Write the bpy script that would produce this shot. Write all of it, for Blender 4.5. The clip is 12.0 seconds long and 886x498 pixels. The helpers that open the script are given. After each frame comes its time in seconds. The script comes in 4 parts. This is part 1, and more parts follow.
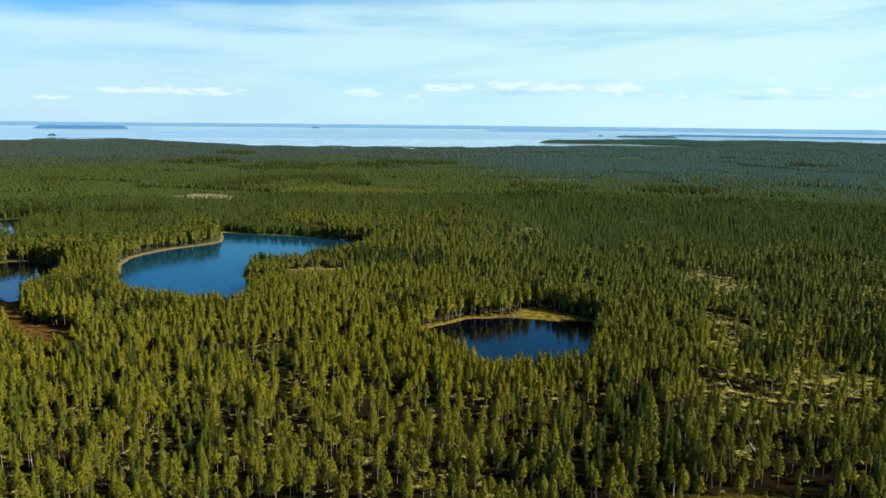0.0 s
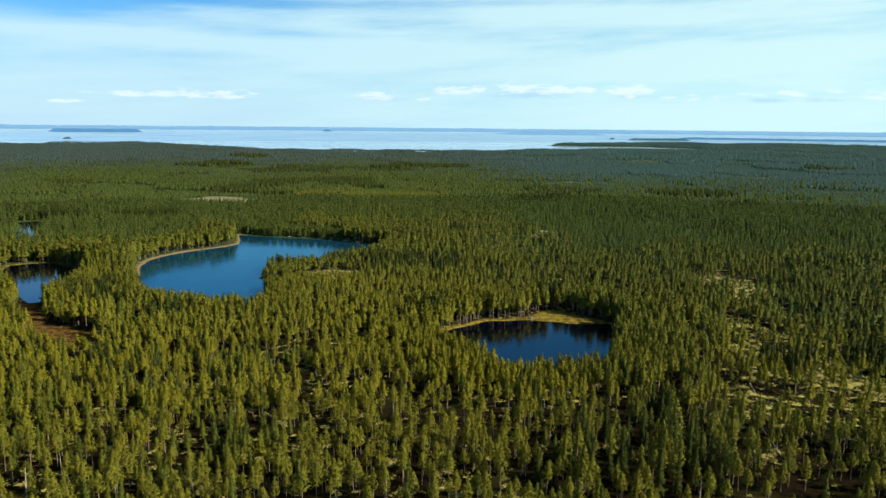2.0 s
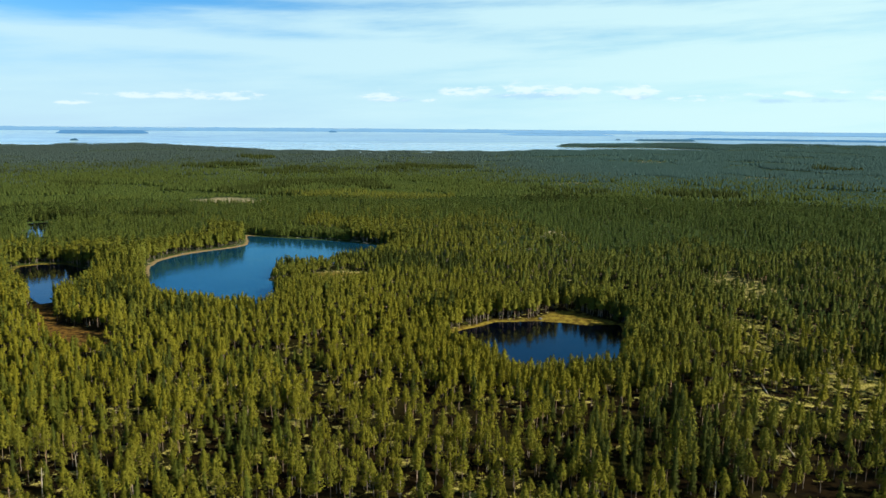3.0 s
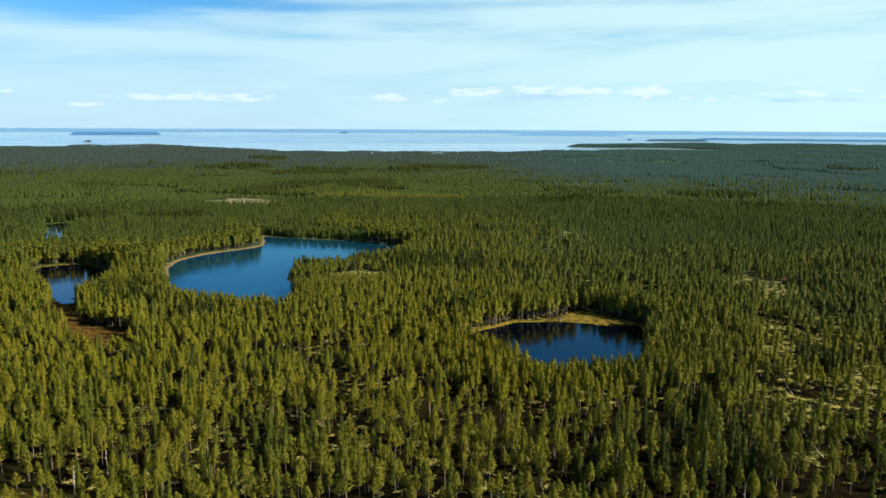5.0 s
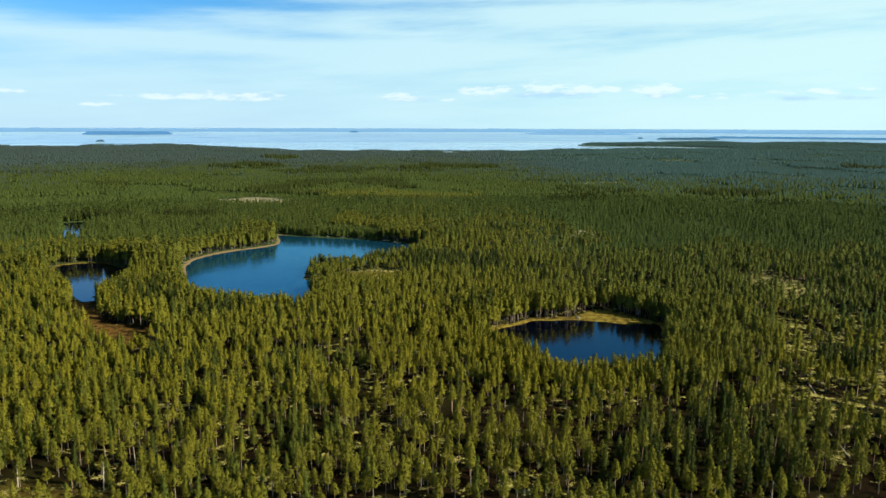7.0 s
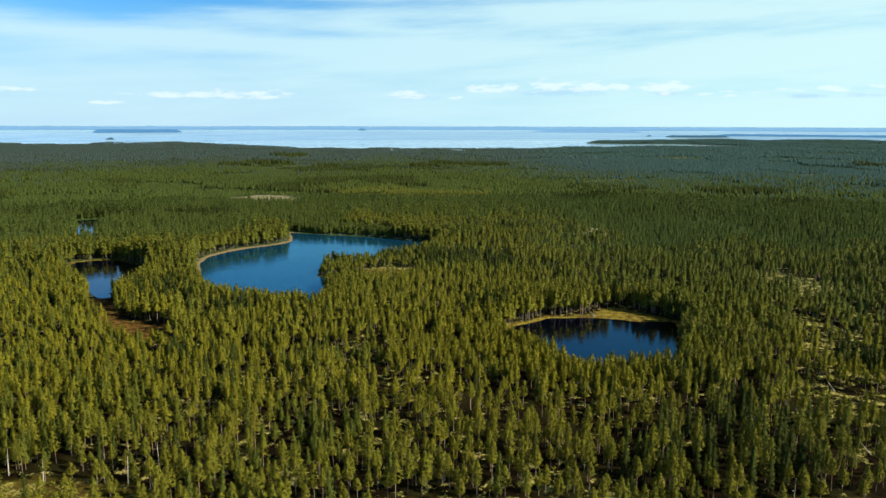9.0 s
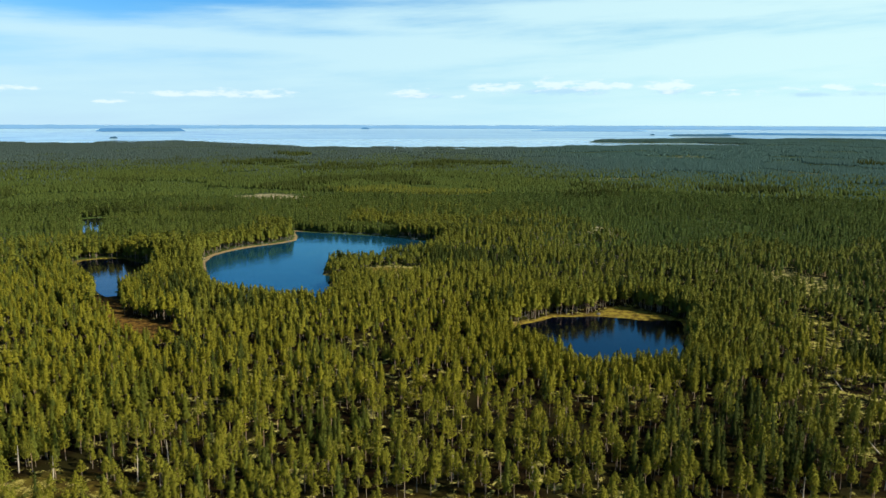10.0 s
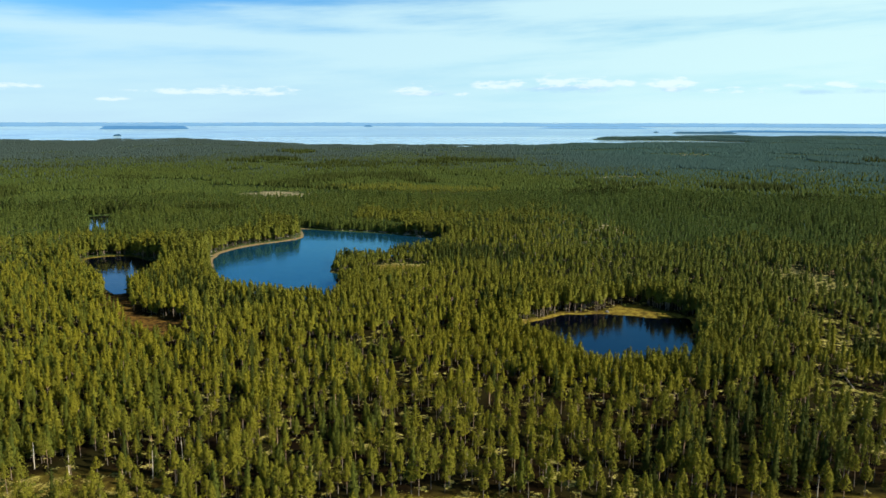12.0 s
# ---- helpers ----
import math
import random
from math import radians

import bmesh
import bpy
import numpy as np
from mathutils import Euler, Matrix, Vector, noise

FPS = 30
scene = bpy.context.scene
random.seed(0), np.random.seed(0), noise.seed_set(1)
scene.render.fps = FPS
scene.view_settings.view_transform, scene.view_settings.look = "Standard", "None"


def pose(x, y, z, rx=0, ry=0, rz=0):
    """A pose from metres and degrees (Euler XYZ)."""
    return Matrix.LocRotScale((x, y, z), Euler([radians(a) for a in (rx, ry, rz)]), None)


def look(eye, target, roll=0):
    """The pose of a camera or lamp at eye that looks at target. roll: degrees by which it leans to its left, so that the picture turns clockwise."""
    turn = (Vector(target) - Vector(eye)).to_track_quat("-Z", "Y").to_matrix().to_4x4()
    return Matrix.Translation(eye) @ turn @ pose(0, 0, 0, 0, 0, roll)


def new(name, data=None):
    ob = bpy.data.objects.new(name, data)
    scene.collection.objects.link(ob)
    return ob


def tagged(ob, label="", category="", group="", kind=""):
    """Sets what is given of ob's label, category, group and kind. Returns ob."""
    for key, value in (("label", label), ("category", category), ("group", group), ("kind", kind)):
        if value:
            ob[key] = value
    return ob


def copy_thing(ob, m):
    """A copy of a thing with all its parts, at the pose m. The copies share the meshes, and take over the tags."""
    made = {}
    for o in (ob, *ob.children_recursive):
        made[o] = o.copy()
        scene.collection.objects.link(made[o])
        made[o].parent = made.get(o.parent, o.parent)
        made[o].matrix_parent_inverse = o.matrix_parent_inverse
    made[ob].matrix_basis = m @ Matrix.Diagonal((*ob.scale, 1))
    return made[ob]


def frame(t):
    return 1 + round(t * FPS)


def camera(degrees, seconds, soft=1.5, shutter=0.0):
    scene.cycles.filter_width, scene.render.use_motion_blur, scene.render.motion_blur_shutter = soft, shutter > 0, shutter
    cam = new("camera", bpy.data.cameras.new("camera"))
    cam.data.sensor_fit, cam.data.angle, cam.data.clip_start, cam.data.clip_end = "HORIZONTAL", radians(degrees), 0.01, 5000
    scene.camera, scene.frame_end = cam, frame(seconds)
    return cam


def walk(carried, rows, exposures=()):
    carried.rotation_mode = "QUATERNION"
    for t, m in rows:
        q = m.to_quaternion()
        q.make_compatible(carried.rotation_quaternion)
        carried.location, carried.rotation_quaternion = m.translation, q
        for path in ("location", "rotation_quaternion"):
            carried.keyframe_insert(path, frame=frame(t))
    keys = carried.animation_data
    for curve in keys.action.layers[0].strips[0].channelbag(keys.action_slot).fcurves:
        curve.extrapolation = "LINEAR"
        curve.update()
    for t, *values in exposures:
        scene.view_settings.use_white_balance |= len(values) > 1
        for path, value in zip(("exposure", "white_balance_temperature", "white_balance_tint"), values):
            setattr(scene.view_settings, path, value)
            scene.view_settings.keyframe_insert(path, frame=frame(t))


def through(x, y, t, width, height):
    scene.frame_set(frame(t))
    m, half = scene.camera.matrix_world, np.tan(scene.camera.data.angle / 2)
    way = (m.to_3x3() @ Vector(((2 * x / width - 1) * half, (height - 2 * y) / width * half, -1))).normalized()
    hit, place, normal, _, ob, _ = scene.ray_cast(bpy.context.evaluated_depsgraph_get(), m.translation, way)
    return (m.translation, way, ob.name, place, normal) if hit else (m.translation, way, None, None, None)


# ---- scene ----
cam = camera(64.5, 12.0)
# seconds, eye x y z, yaw to the left, pitch, lean to the right
PATH = [
    (0.0, 0.00, 0.00, 100.00, -0.017, -10.194, -0.609),
    (0.5, -0.86, -0.14, 99.92, 0.215, -10.134, -0.611),
    (1.0, -1.84, -0.27, 99.86, 0.438, -10.074, -0.599),
    (1.5, -2.90, -0.39, 99.81, 0.655, -10.017, -0.576),
    (2.0, -4.02, -0.52, 99.78, 0.868, -9.966, -0.545),
    (2.5, -5.19, -0.65, 99.75, 1.078, -9.923, -0.508),
    (3.0, -6.39, -0.78, 99.73, 1.288, -9.888, -0.467),
    (5.0, -11.22, -1.36, 99.62, 2.119, -9.842, -0.296),
    (5.5, -12.39, -1.53, 99.58, 2.322, -9.853, -0.258),
    (6.0, -13.52, -1.70, 99.54, 2.520, -9.873, -0.225),
    (6.5, -14.61, -1.87, 99.49, 2.712, -9.899, -0.197),
    (7.0, -15.67, -2.06, 99.43, 2.896, -9.931, -0.173),
    (9.0, -19.50, -2.79, 99.19, 3.519, -10.097, -0.127),
    (9.5, -20.36, -2.96, 99.14, 3.638, -10.144, -0.125),
    (10.0, -21.18, -3.12, 99.10, 3.739, -10.191, -0.124),
    (10.5, -21.98, -3.26, 99.07, 3.823, -10.238, -0.123),
    (11.0, -22.75, -3.39, 99.07, 3.888, -10.286, -0.120),
    (11.5, -23.50, -3.49, 99.09, 3.934, -10.335, -0.114),
    (12.0, -24.24, -3.57, 99.15, 3.962, -10.385, -0.101),
]
walk(cam, [(t, pose(x, y, z, 90 + pitch, 0, yaw) @ pose(0, 0, 0, 0, 0, -lean)) for t, x, y, z, yaw, pitch, lean in PATH])
EYE = 100.0

# ---- light: afternoon sun from the right, high thin cloud ----
SUN_EL, SUN_AZ = 31.0, 104.0           # azimuth clockwise from the view's y axis
to_sun = Vector((math.sin(radians(SUN_AZ)) * math.cos(radians(SUN_EL)), math.cos(radians(SUN_AZ)) * math.cos(radians(SUN_EL)), math.sin(radians(SUN_EL))))
sun = new("sun", bpy.data.lights.new("sun", "SUN"))
sun.data.energy, sun.data.angle, sun.data.color = 5.0, radians(0.6), (1.0, 0.93, 0.80)
sun.matrix_world = look((0, 0, 600), Vector((0, 0, 600)) - to_sun)
scene.view_settings.exposure = 0.5


class Nodes:
    """A short way to write a node tree."""

    def __init__(self, tree):
        self.tree = tree

    def add(self, kind, inputs=None, out=0):
        n = self.tree.nodes.new(kind)
        self.fill(n, inputs or {})
        return n.outputs[out] if len(n.outputs) else n

    def fill(self, n, inputs):
        for k, v in inputs.items():
            if isinstance(v, bpy.types.NodeSocket):
                self.tree.links.new(v, n.inputs[k])
            else:
                n.inputs[k].default_value = v

    def math(self, op, a, b=0.0, clamp=False):
        n = self.tree.nodes.new("ShaderNodeMath")
        n.operation, n.use_clamp = op, clamp
        self.fill(n, {0: a, 1: b})
        return n.outputs[0]

    def ramp(self, fac, lo, hi, to_lo=0.0, to_hi=1.0):
        n = self.tree.nodes.new("ShaderNodeMapRange")
        n.interpolation_type = "SMOOTHSTEP"
        if lo > hi:
            lo, hi, to_lo, to_hi = hi, lo, to_hi, to_lo
        self.fill(n, {"Value": fac, "From Min": lo, "From Max": hi, "To Min": to_lo, "To Max": to_hi})
        return n.outputs[0]

    def mix(self, fac, a, b, kind="MIX"):
        n = self.tree.nodes.new("ShaderNodeMix")
        n.data_type, n.blend_type = "RGBA", kind
        self.fill(n, {0: fac, 6: a, 7: b})
        return n.outputs[2]

    def noise(self, vec, scale, detail=3.0, rough=0.55):
        return self.add("ShaderNodeTexNoise", {"Vector": vec, "Scale": scale, "Detail": detail, "Roughness": rough})

    def attribute(self, name):
        n = self.tree.nodes.new("ShaderNodeAttribute")
        n.attribute_name = name
        return n.outputs["Fac"]


def rgb(r, g, b):
    return (r, g, b, 1.0)


def build_world():
    w = bpy.data.worlds.new("sky")
    scene.world = w
    w.use_nodes = True
    t = w.node_tree
    t.nodes.clear()
    n = Nodes(t)
    sky = t.nodes.new("ShaderNodeTexSky")
    sky.sky_type, sky.sun_disc = "NISHITA", False
    sky.sun_elevation, sky.sun_rotation = radians(SUN_EL), radians(SUN_AZ)
    sky.air_density, sky.dust_density, sky.ozone_density = 1.0, 0.6, 2.0
    way = n.add("ShaderNodeTexCoord", out=0)
    sep = t.nodes.new("ShaderNodeSeparateXYZ")
    t.links.new(way, sep.inputs[0])
    x, y, z = sep.outputs
    az = n.math("ARCTAN2", x, y)
    blue = n.mix(1.0, sky.outputs[0], n.mix(n.ramp(az, -0.4, 0.4), rgb(0.028, 0.074, 0.112), rgb(0.021, 0.080, 0.112)), "MULTIPLY")
    def puffs(spots):
        """Soft spots of cloud: bearing, height, half width, half height, weight."""
        total = None
        for a0, z0, wa, wz, k in spots:
            u = n.math("DIVIDE", n.math("SUBTRACT", az, a0), wa)
            v = n.math("DIVIDE", n.math("SUBTRACT", z, z0), wz)
            e = n.math("MULTIPLY", n.math("EXPONENT", n.math("MULTIPLY", n.math("ADD", n.math("MULTIPLY", u, u), n.math("MULTIPLY", v, v)), -1.0)), k)
            total = e if total is None else n.math("MAXIMUM", total, e)
        return total

    # thin high cloud: broad soft sheets, thicker towards the sun, parting higher up
    tilted = n.math("SUBTRACT", z, n.math("MULTIPLY", az, 0.045))
    soft = n.add("ShaderNodeCombineXYZ", {0: n.math("MULTIPLY", az, 2.3), 1: n.math("MULTIPLY", tilted, 17.0), 2: 1.3})
    fine = n.add("ShaderNodeCombineXYZ", {0: n.math("MULTIPLY", az, 5.0), 1: n.math("MULTIPLY", tilted, 46.0), 2: 4.1})
    veil = n.math("ADD", n.math("MULTIPLY", n.noise(soft, 1.0, 3.0, 0.5), 0.80), n.math("MULTIPLY", n.noise(fine, 1.0, 5.0, 0.65), 0.56))
    veil = n.math("ADD", veil, n.math("MULTIPLY", az, 0.17))
    veil = n.math("SUBTRACT", veil, n.math("MULTIPLY", n.math("MAXIMUM", n.math("SUBTRACT", z, 0.145), 0.0), 4.0))
    veil = n.math("SUBTRACT", veil, n.math("MULTIPLY", puffs(((-0.52, 0.140, 0.17, 0.016, 1.0), (-0.33, 0.155, 0.20, 0.010, 0.8), (-0.225, 0.116, 0.12, 0.010, 0.7), (-0.05, 0.135, 0.09, 0.010, 0.5), (0.16, 0.115, 0.14, 0.022, 0.3))), 0.30))
    veil = n.math("ADD", veil, n.math("MULTIPLY", puffs(((-0.40, 0.108, 0.30, 0.010, 1.0), (0.34, 0.094, 0.07, 0.004, 0.9), (0.30, 0.138, 0.07, 0.004, 0.8), (-0.15, 0.098, 0.22, 0.006, 0.7), (0.12, 0.150, 0.12, 0.008, 0.7))), 0.30))
    veil = n.math("MULTIPLY", n.ramp(veil, 0.26, 0.80), 0.92)
    # low white heaps in a row far off, grey-blue beneath
    lowv = n.add("ShaderNodeCombineXYZ", {0: n.math("MULTIPLY", az, 34.0), 1: n.math("MULTIPLY", z, 130.0), 2: 5.2})
    heap = n.noise(lowv, 1.0, 5.0, 0.6)
    ragged = n.math("MULTIPLY", n.math("SUBTRACT", heap, 0.5), 4.2)
    row = puffs(((-0.43, 0.037, 0.055, 0.0045, 0.7), (-0.34, 0.039, 0.080, 0.007, 1.0), (-0.105, 0.042, 0.034, 0.008, 1.0), (0.010, 0.048, 0.036, 0.009, 1.1), (0.082, 0.051, 0.036, 0.010, 1.15), (0.150, 0.049, 0.055, 0.009, 1.1),
                 (0.240, 0.047, 0.036, 0.010, 1.1), (0.32, 0.039, 0.05, 0.005, 0.7), (0.435, 0.043, 0.075, 0.006, 0.85), (-0.505, 0.026, 0.025, 0.004, 0.7), (-0.04, 0.036, 0.02, 0.003, 0.7), (0.56, 0.041, 0.06, 0.007, 0.9), (-0.62, 0.040, 0.08, 0.005, 0.9)))
    base = puffs(((0.10, 0.043, 0.10, 0.006, 1.0), (0.24, 0.041, 0.04, 0.005, 0.9), (-0.10, 0.037, 0.04, 0.005, 0.7), (0.01, 0.041, 0.03, 0.004, 0.6), (0.43, 0.036, 0.09, 0.005, 0.7)))
    under = n.math("MULTIPLY", n.ramp(n.math("ADD", base, n.math("MULTIPLY", ragged, 0.5)), 0.3, 1.0), n.ramp(base, 0.1, 0.5))
    heap = n.math("MULTIPLY", n.ramp(n.math("ADD", row, ragged), 0.35, 1.15), n.ramp(row, 0.12, 0.5))
    haze = n.ramp(z, 0.17, 0.0)
    low = n.mix(n.math("MULTIPLY", haze, 0.9), blue, n.mix(n.ramp(az, -0.5, 0.5), rgb(0.40, 0.57, 0.71), rgb(0.37, 0.65, 0.74)))
    c1 = n.mix(veil, low, n.mix(n.ramp(az, -0.5, 0.6), rgb(0.42, 0.62, 0.70), rgb(0.50, 0.70, 0.71)))
    c1 = n.mix(n.math("MULTIPLY", under, 0.62), c1, rgb(0.32, 0.51, 0.70))
    c2 = n.mix(n.math("MULTIPLY", heap, 0.7), c1, rgb(0.63, 0.73, 0.75))
    c2 = n.mix(n.ramp(z, 0.36, 0.75), c2, rgb(0.040, 0.061, 0.082))          # sky above the view dimmed to deepen the shade below
    bg = n.add("ShaderNodeBackground", {"Color": c2, "Strength": 1.0})
    n.add("ShaderNodeOutputWorld", {"Surface": bg})


build_world()


# ---- materials ----
def material(name):
    m = bpy.data.materials.new(name)
    m.use_nodes = True
    m.node_tree.nodes.clear()
    return m, Nodes(m.node_tree)


def finish(n, shader):
    n.add("ShaderNodeOutputMaterial", {"Surface": shader})


def foliage(name, base, fresh, dull, through=0.27):
    """Needles: two greens mixed tree by tree, dull twigs in places, some light passing through."""
    m, n = material(name)
    pos = n.add("ShaderNodeNewGeometry", out=0)
    isl = n.add("ShaderNodeNewGeometry", out="Random Per Island")
    tint = n.attribute("tint")
    own = n.add("ShaderNodeObjectInfo", out="Random")
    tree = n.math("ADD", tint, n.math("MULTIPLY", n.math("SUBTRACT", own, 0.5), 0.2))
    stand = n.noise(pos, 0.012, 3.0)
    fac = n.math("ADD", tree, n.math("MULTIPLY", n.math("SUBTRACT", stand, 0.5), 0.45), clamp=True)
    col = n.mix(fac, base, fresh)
    col = n.mix(n.math("MULTIPLY", n.ramp(isl, 0.5, 1.0), 0.22), col, dull)
    hsv = n.add("ShaderNodeHueSaturation", {"Hue": 0.5, "Saturation": 1.0, "Value": n.ramp(n.noise(pos, 0.9, 2.0), 0.3, 0.75, 0.82, 1.15), "Fac": 1.0, "Color": col})
    bsdf = n.add("ShaderNodeBsdfPrincipled", {"Base Color": hsv, "Roughness": 0.75, "Specular IOR Level": 0.06})
    tr = n.add("ShaderNodeBsdfTranslucent", {"Color": hsv})
    finish(n, n.add("ShaderNodeMixShader", {0: through, 1: bsdf, 2: tr}))
    return m


def bark(name, low, high, dark):
    m, n = material(name)
    pos = n.add("ShaderNodeTexCoord", out="Object")
    sep = n.tree.nodes.new("ShaderNodeSeparateXYZ")
    n.tree.links.new(pos, sep.inputs[0])
    col = n.mix(n.ramp(sep.outputs[2], 2.0, 6.5), low, high)
    col = n.mix(n.ramp(n.noise(pos, 4.0, 4.0), 0.45, 0.7), col, dark)
    finish(n, n.add("ShaderNodeBsdfPrincipled", {"Base Color": col, "Roughness": 0.9}))
    return m


def water(name, body, ripple, scale, rough, mirror):
    """Clear dark water over a dim bed, its mirror given a colour to deepen the reflected sky."""
    m, n = material(name)
    pos = n.add("ShaderNodeNewGeometry", out=0)
    big = n.noise(pos, scale * 0.12, 3.0)
    fine = n.noise(pos, scale, 3.0)
    calm = n.ramp(n.noise(pos, scale * 0.03, 2.0), 0.38, 0.62, 0.5, 1.0)
    bump = n.add("ShaderNodeBump", {"Strength": n.math("MULTIPLY", calm, ripple), "Distance": 0.3, "Height": n.math("ADD", fine, big)})
    col = n.mix(big, body, tuple(0.7 * c for c in body[:3]) + (1.0,))
    deep = n.add("ShaderNodeBsdfDiffuse", {"Color": col})
    shine = n.add("ShaderNodeBsdfGlossy", {"Color": mirror, "Roughness": rough, "Normal": bump})
    edge = n.add("ShaderNodeFresnel", {"IOR": 1.42, "Normal": bump})
    finish(n, n.add("ShaderNodeMixShader", {0: edge, 1: deep, 2: shine}))
    return m


def ground_material():
    """Heath floor: moss and heather darkened for tree shade, pale lichen and sand where it lies bare, bog and damp
    shore.
    """
    m, n = material("heath_floor")
    pos = n.add("ShaderNodeNewGeometry", out=0)
    bare = n.attribute("bare")
    sand = n.attribute("sand")
    bog = n.attribute("bog")
    n1 = n.noise(pos, 0.35, 6.0, 0.65)
    n2 = n.noise(pos, 0.045, 4.0)
    n3 = n.noise(pos, 1.6, 4.0, 0.7)
    # moss made near black: the shade under the trees is in its colour
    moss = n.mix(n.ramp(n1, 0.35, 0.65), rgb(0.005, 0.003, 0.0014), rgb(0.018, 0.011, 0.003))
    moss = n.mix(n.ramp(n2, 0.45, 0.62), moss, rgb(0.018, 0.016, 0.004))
    # lighter, greener floor colour further off, to fill the dark gaps between trees
    moss = n.mix(n.attribute("far_floor"), moss, n.mix(n1, rgb(0.034, 0.054, 0.013), rgb(0.072, 0.104, 0.026)))
    lichen = n.mix(n.ramp(n.noise(pos, 2.2, 3.0, 0.7), 0.42, 0.60), rgb(0.13, 0.12, 0.014), rgb(0.55, 0.47, 0.14))
    lichen = n.mix(n.attribute("far_floor"), lichen, n.mix(n1, rgb(0.16, 0.13, 0.05), rgb(0.48, 0.40, 0.25)))
    spots = n.math("ADD", n.math("MULTIPLY", n.noise(pos, 0.24, 3.0, 0.6), 0.66), n.math("MULTIPLY", n3, 0.34))
    edge = n.math("SUBTRACT", 0.632, n.math("MULTIPLY", bare, 0.20))
    mask = n.ramp(n.math("SUBTRACT", spots, edge), 0.0, 0.035)
    col = n.mix(mask, moss, lichen)
    col = n.mix(bog, col, n.mix(n.ramp(n1, 0.4, 0.6), rgb(0.045, 0.024, 0.008), rgb(0.185, 0.102, 0.020)))
    sedge = n.attribute("sedge")
    col = n.mix(sedge, col, n.mix(n.ramp(n1, 0.4, 0.6), rgb(0.120, 0.080, 0.016), rgb(0.26, 0.20, 0.030)))
    beach = n.mix(n3, rgb(0.15, 0.105, 0.045), rgb(0.29, 0.215, 0.10))
    col = n.mix(n.ramp(n.math("ADD", sand, n.math("MULTIPLY", n.math("SUBTRACT", n1, 0.5), 0.5)), 0.35, 0.65), col, beach)
    bump = n.add("ShaderNodeBump", {"Strength": 0.7, "Distance": 0.35, "Height": n1})
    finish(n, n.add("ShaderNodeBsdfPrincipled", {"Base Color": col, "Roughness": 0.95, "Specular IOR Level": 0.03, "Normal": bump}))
    return m


def plain(name, a, b, scale, rough=0.9):
    m, n = material(name)
    pos = n.add("ShaderNodeNewGeometry", out=0)
    col = n.mix(n.ramp(n.noise(pos, scale, 4.0), 0.35, 0.65), a, b)
    finish(n, n.add("ShaderNodeBsdfPrincipled", {"Base Color": col, "Roughness": rough}))
    return m


PINE = foliage("pine_needles", rgb(0.100, 0.116, 0.020), rgb(0.186, 0.168, 0.012), rgb(0.14, 0.106, 0.018), 0.20)
SPRUCE = foliage("spruce_needles", rgb(0.042, 0.057, 0.012), rgb(0.060, 0.070, 0.011), rgb(0.056, 0.060, 0.013), 0.25)
YOUNG = foliage("young_pine_needles", rgb(0.082, 0.118, 0.028), rgb(0.140, 0.146, 0.016), rgb(0.10, 0.122, 0.030), 0.40)
# far trees: the blue of distance haze put into the needle colour
HAZED = foliage("haze_blue_needles", rgb(0.080, 0.112, 0.095), rgb(0.074, 0.142, 0.126), rgb(0.070, 0.116, 0.096), 0.40)
BARK = bark("pine_bark", rgb(0.24, 0.19, 0.14), rgb(0.42, 0.26, 0.13), rgb(0.10, 0.07, 0.05))
DEAD = plain("grey_dead_wood", rgb(0.44, 0.36, 0.26), rgb(0.62, 0.53, 0.40), 2.0)
HEATH = ground_material()
POND = water("pond_water", rgb(0.001, 0.002, 0.006), 0.12, 1.2, 0.03, rgb(1.0, 1.0, 1.0))
# blue put into the lake's mirror so the pale sky reflects deeper
LAKE = water("lake_water", rgb(0.006, 0.048, 0.086), 0.20, 1.0, 0.05, rgb(0.44, 0.86, 1.0))


def wide_water():
    """Open water, the pale sky's reflection put into its base colour, drawn out in long streaks of wind and calm."""
    m, n = material("wide_lake_painted_sky")
    pos = n.add("ShaderNodeNewGeometry", out=0)
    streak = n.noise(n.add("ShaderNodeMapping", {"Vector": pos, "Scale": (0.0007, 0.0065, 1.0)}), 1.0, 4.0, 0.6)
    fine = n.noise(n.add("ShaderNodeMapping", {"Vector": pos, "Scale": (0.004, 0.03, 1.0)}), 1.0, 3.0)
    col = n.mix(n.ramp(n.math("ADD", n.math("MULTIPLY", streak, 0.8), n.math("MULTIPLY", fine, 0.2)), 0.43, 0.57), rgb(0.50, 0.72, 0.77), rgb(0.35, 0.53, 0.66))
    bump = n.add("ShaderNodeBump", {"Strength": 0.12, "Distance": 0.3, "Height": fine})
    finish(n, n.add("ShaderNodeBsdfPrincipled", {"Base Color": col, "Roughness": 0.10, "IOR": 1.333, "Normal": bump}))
    return m


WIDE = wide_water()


def haze_glow(name, colour):
    """Woods far off, the haze put into a colour that glows by itself."""
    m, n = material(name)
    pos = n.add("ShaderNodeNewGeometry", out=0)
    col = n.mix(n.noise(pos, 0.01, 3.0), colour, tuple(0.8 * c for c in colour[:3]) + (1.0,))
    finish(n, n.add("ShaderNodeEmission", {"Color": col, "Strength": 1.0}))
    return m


FAR = haze_glow("far_shore_haze_glow", rgb(0.20, 0.41, 0.63))
ISLE = haze_glow("isle_haze_glow", rgb(0.085, 0.235, 0.41))
PALE = haze_glow("pale_isle_haze_glow", rgb(0.095, 0.265, 0.48))
NEARER = haze_glow("grey_woods_haze_glow", rgb(0.06, 0.145, 0.21))

# ---- the plan: lakes, bog and open patches ----
rng = np.random.default_rng(11)


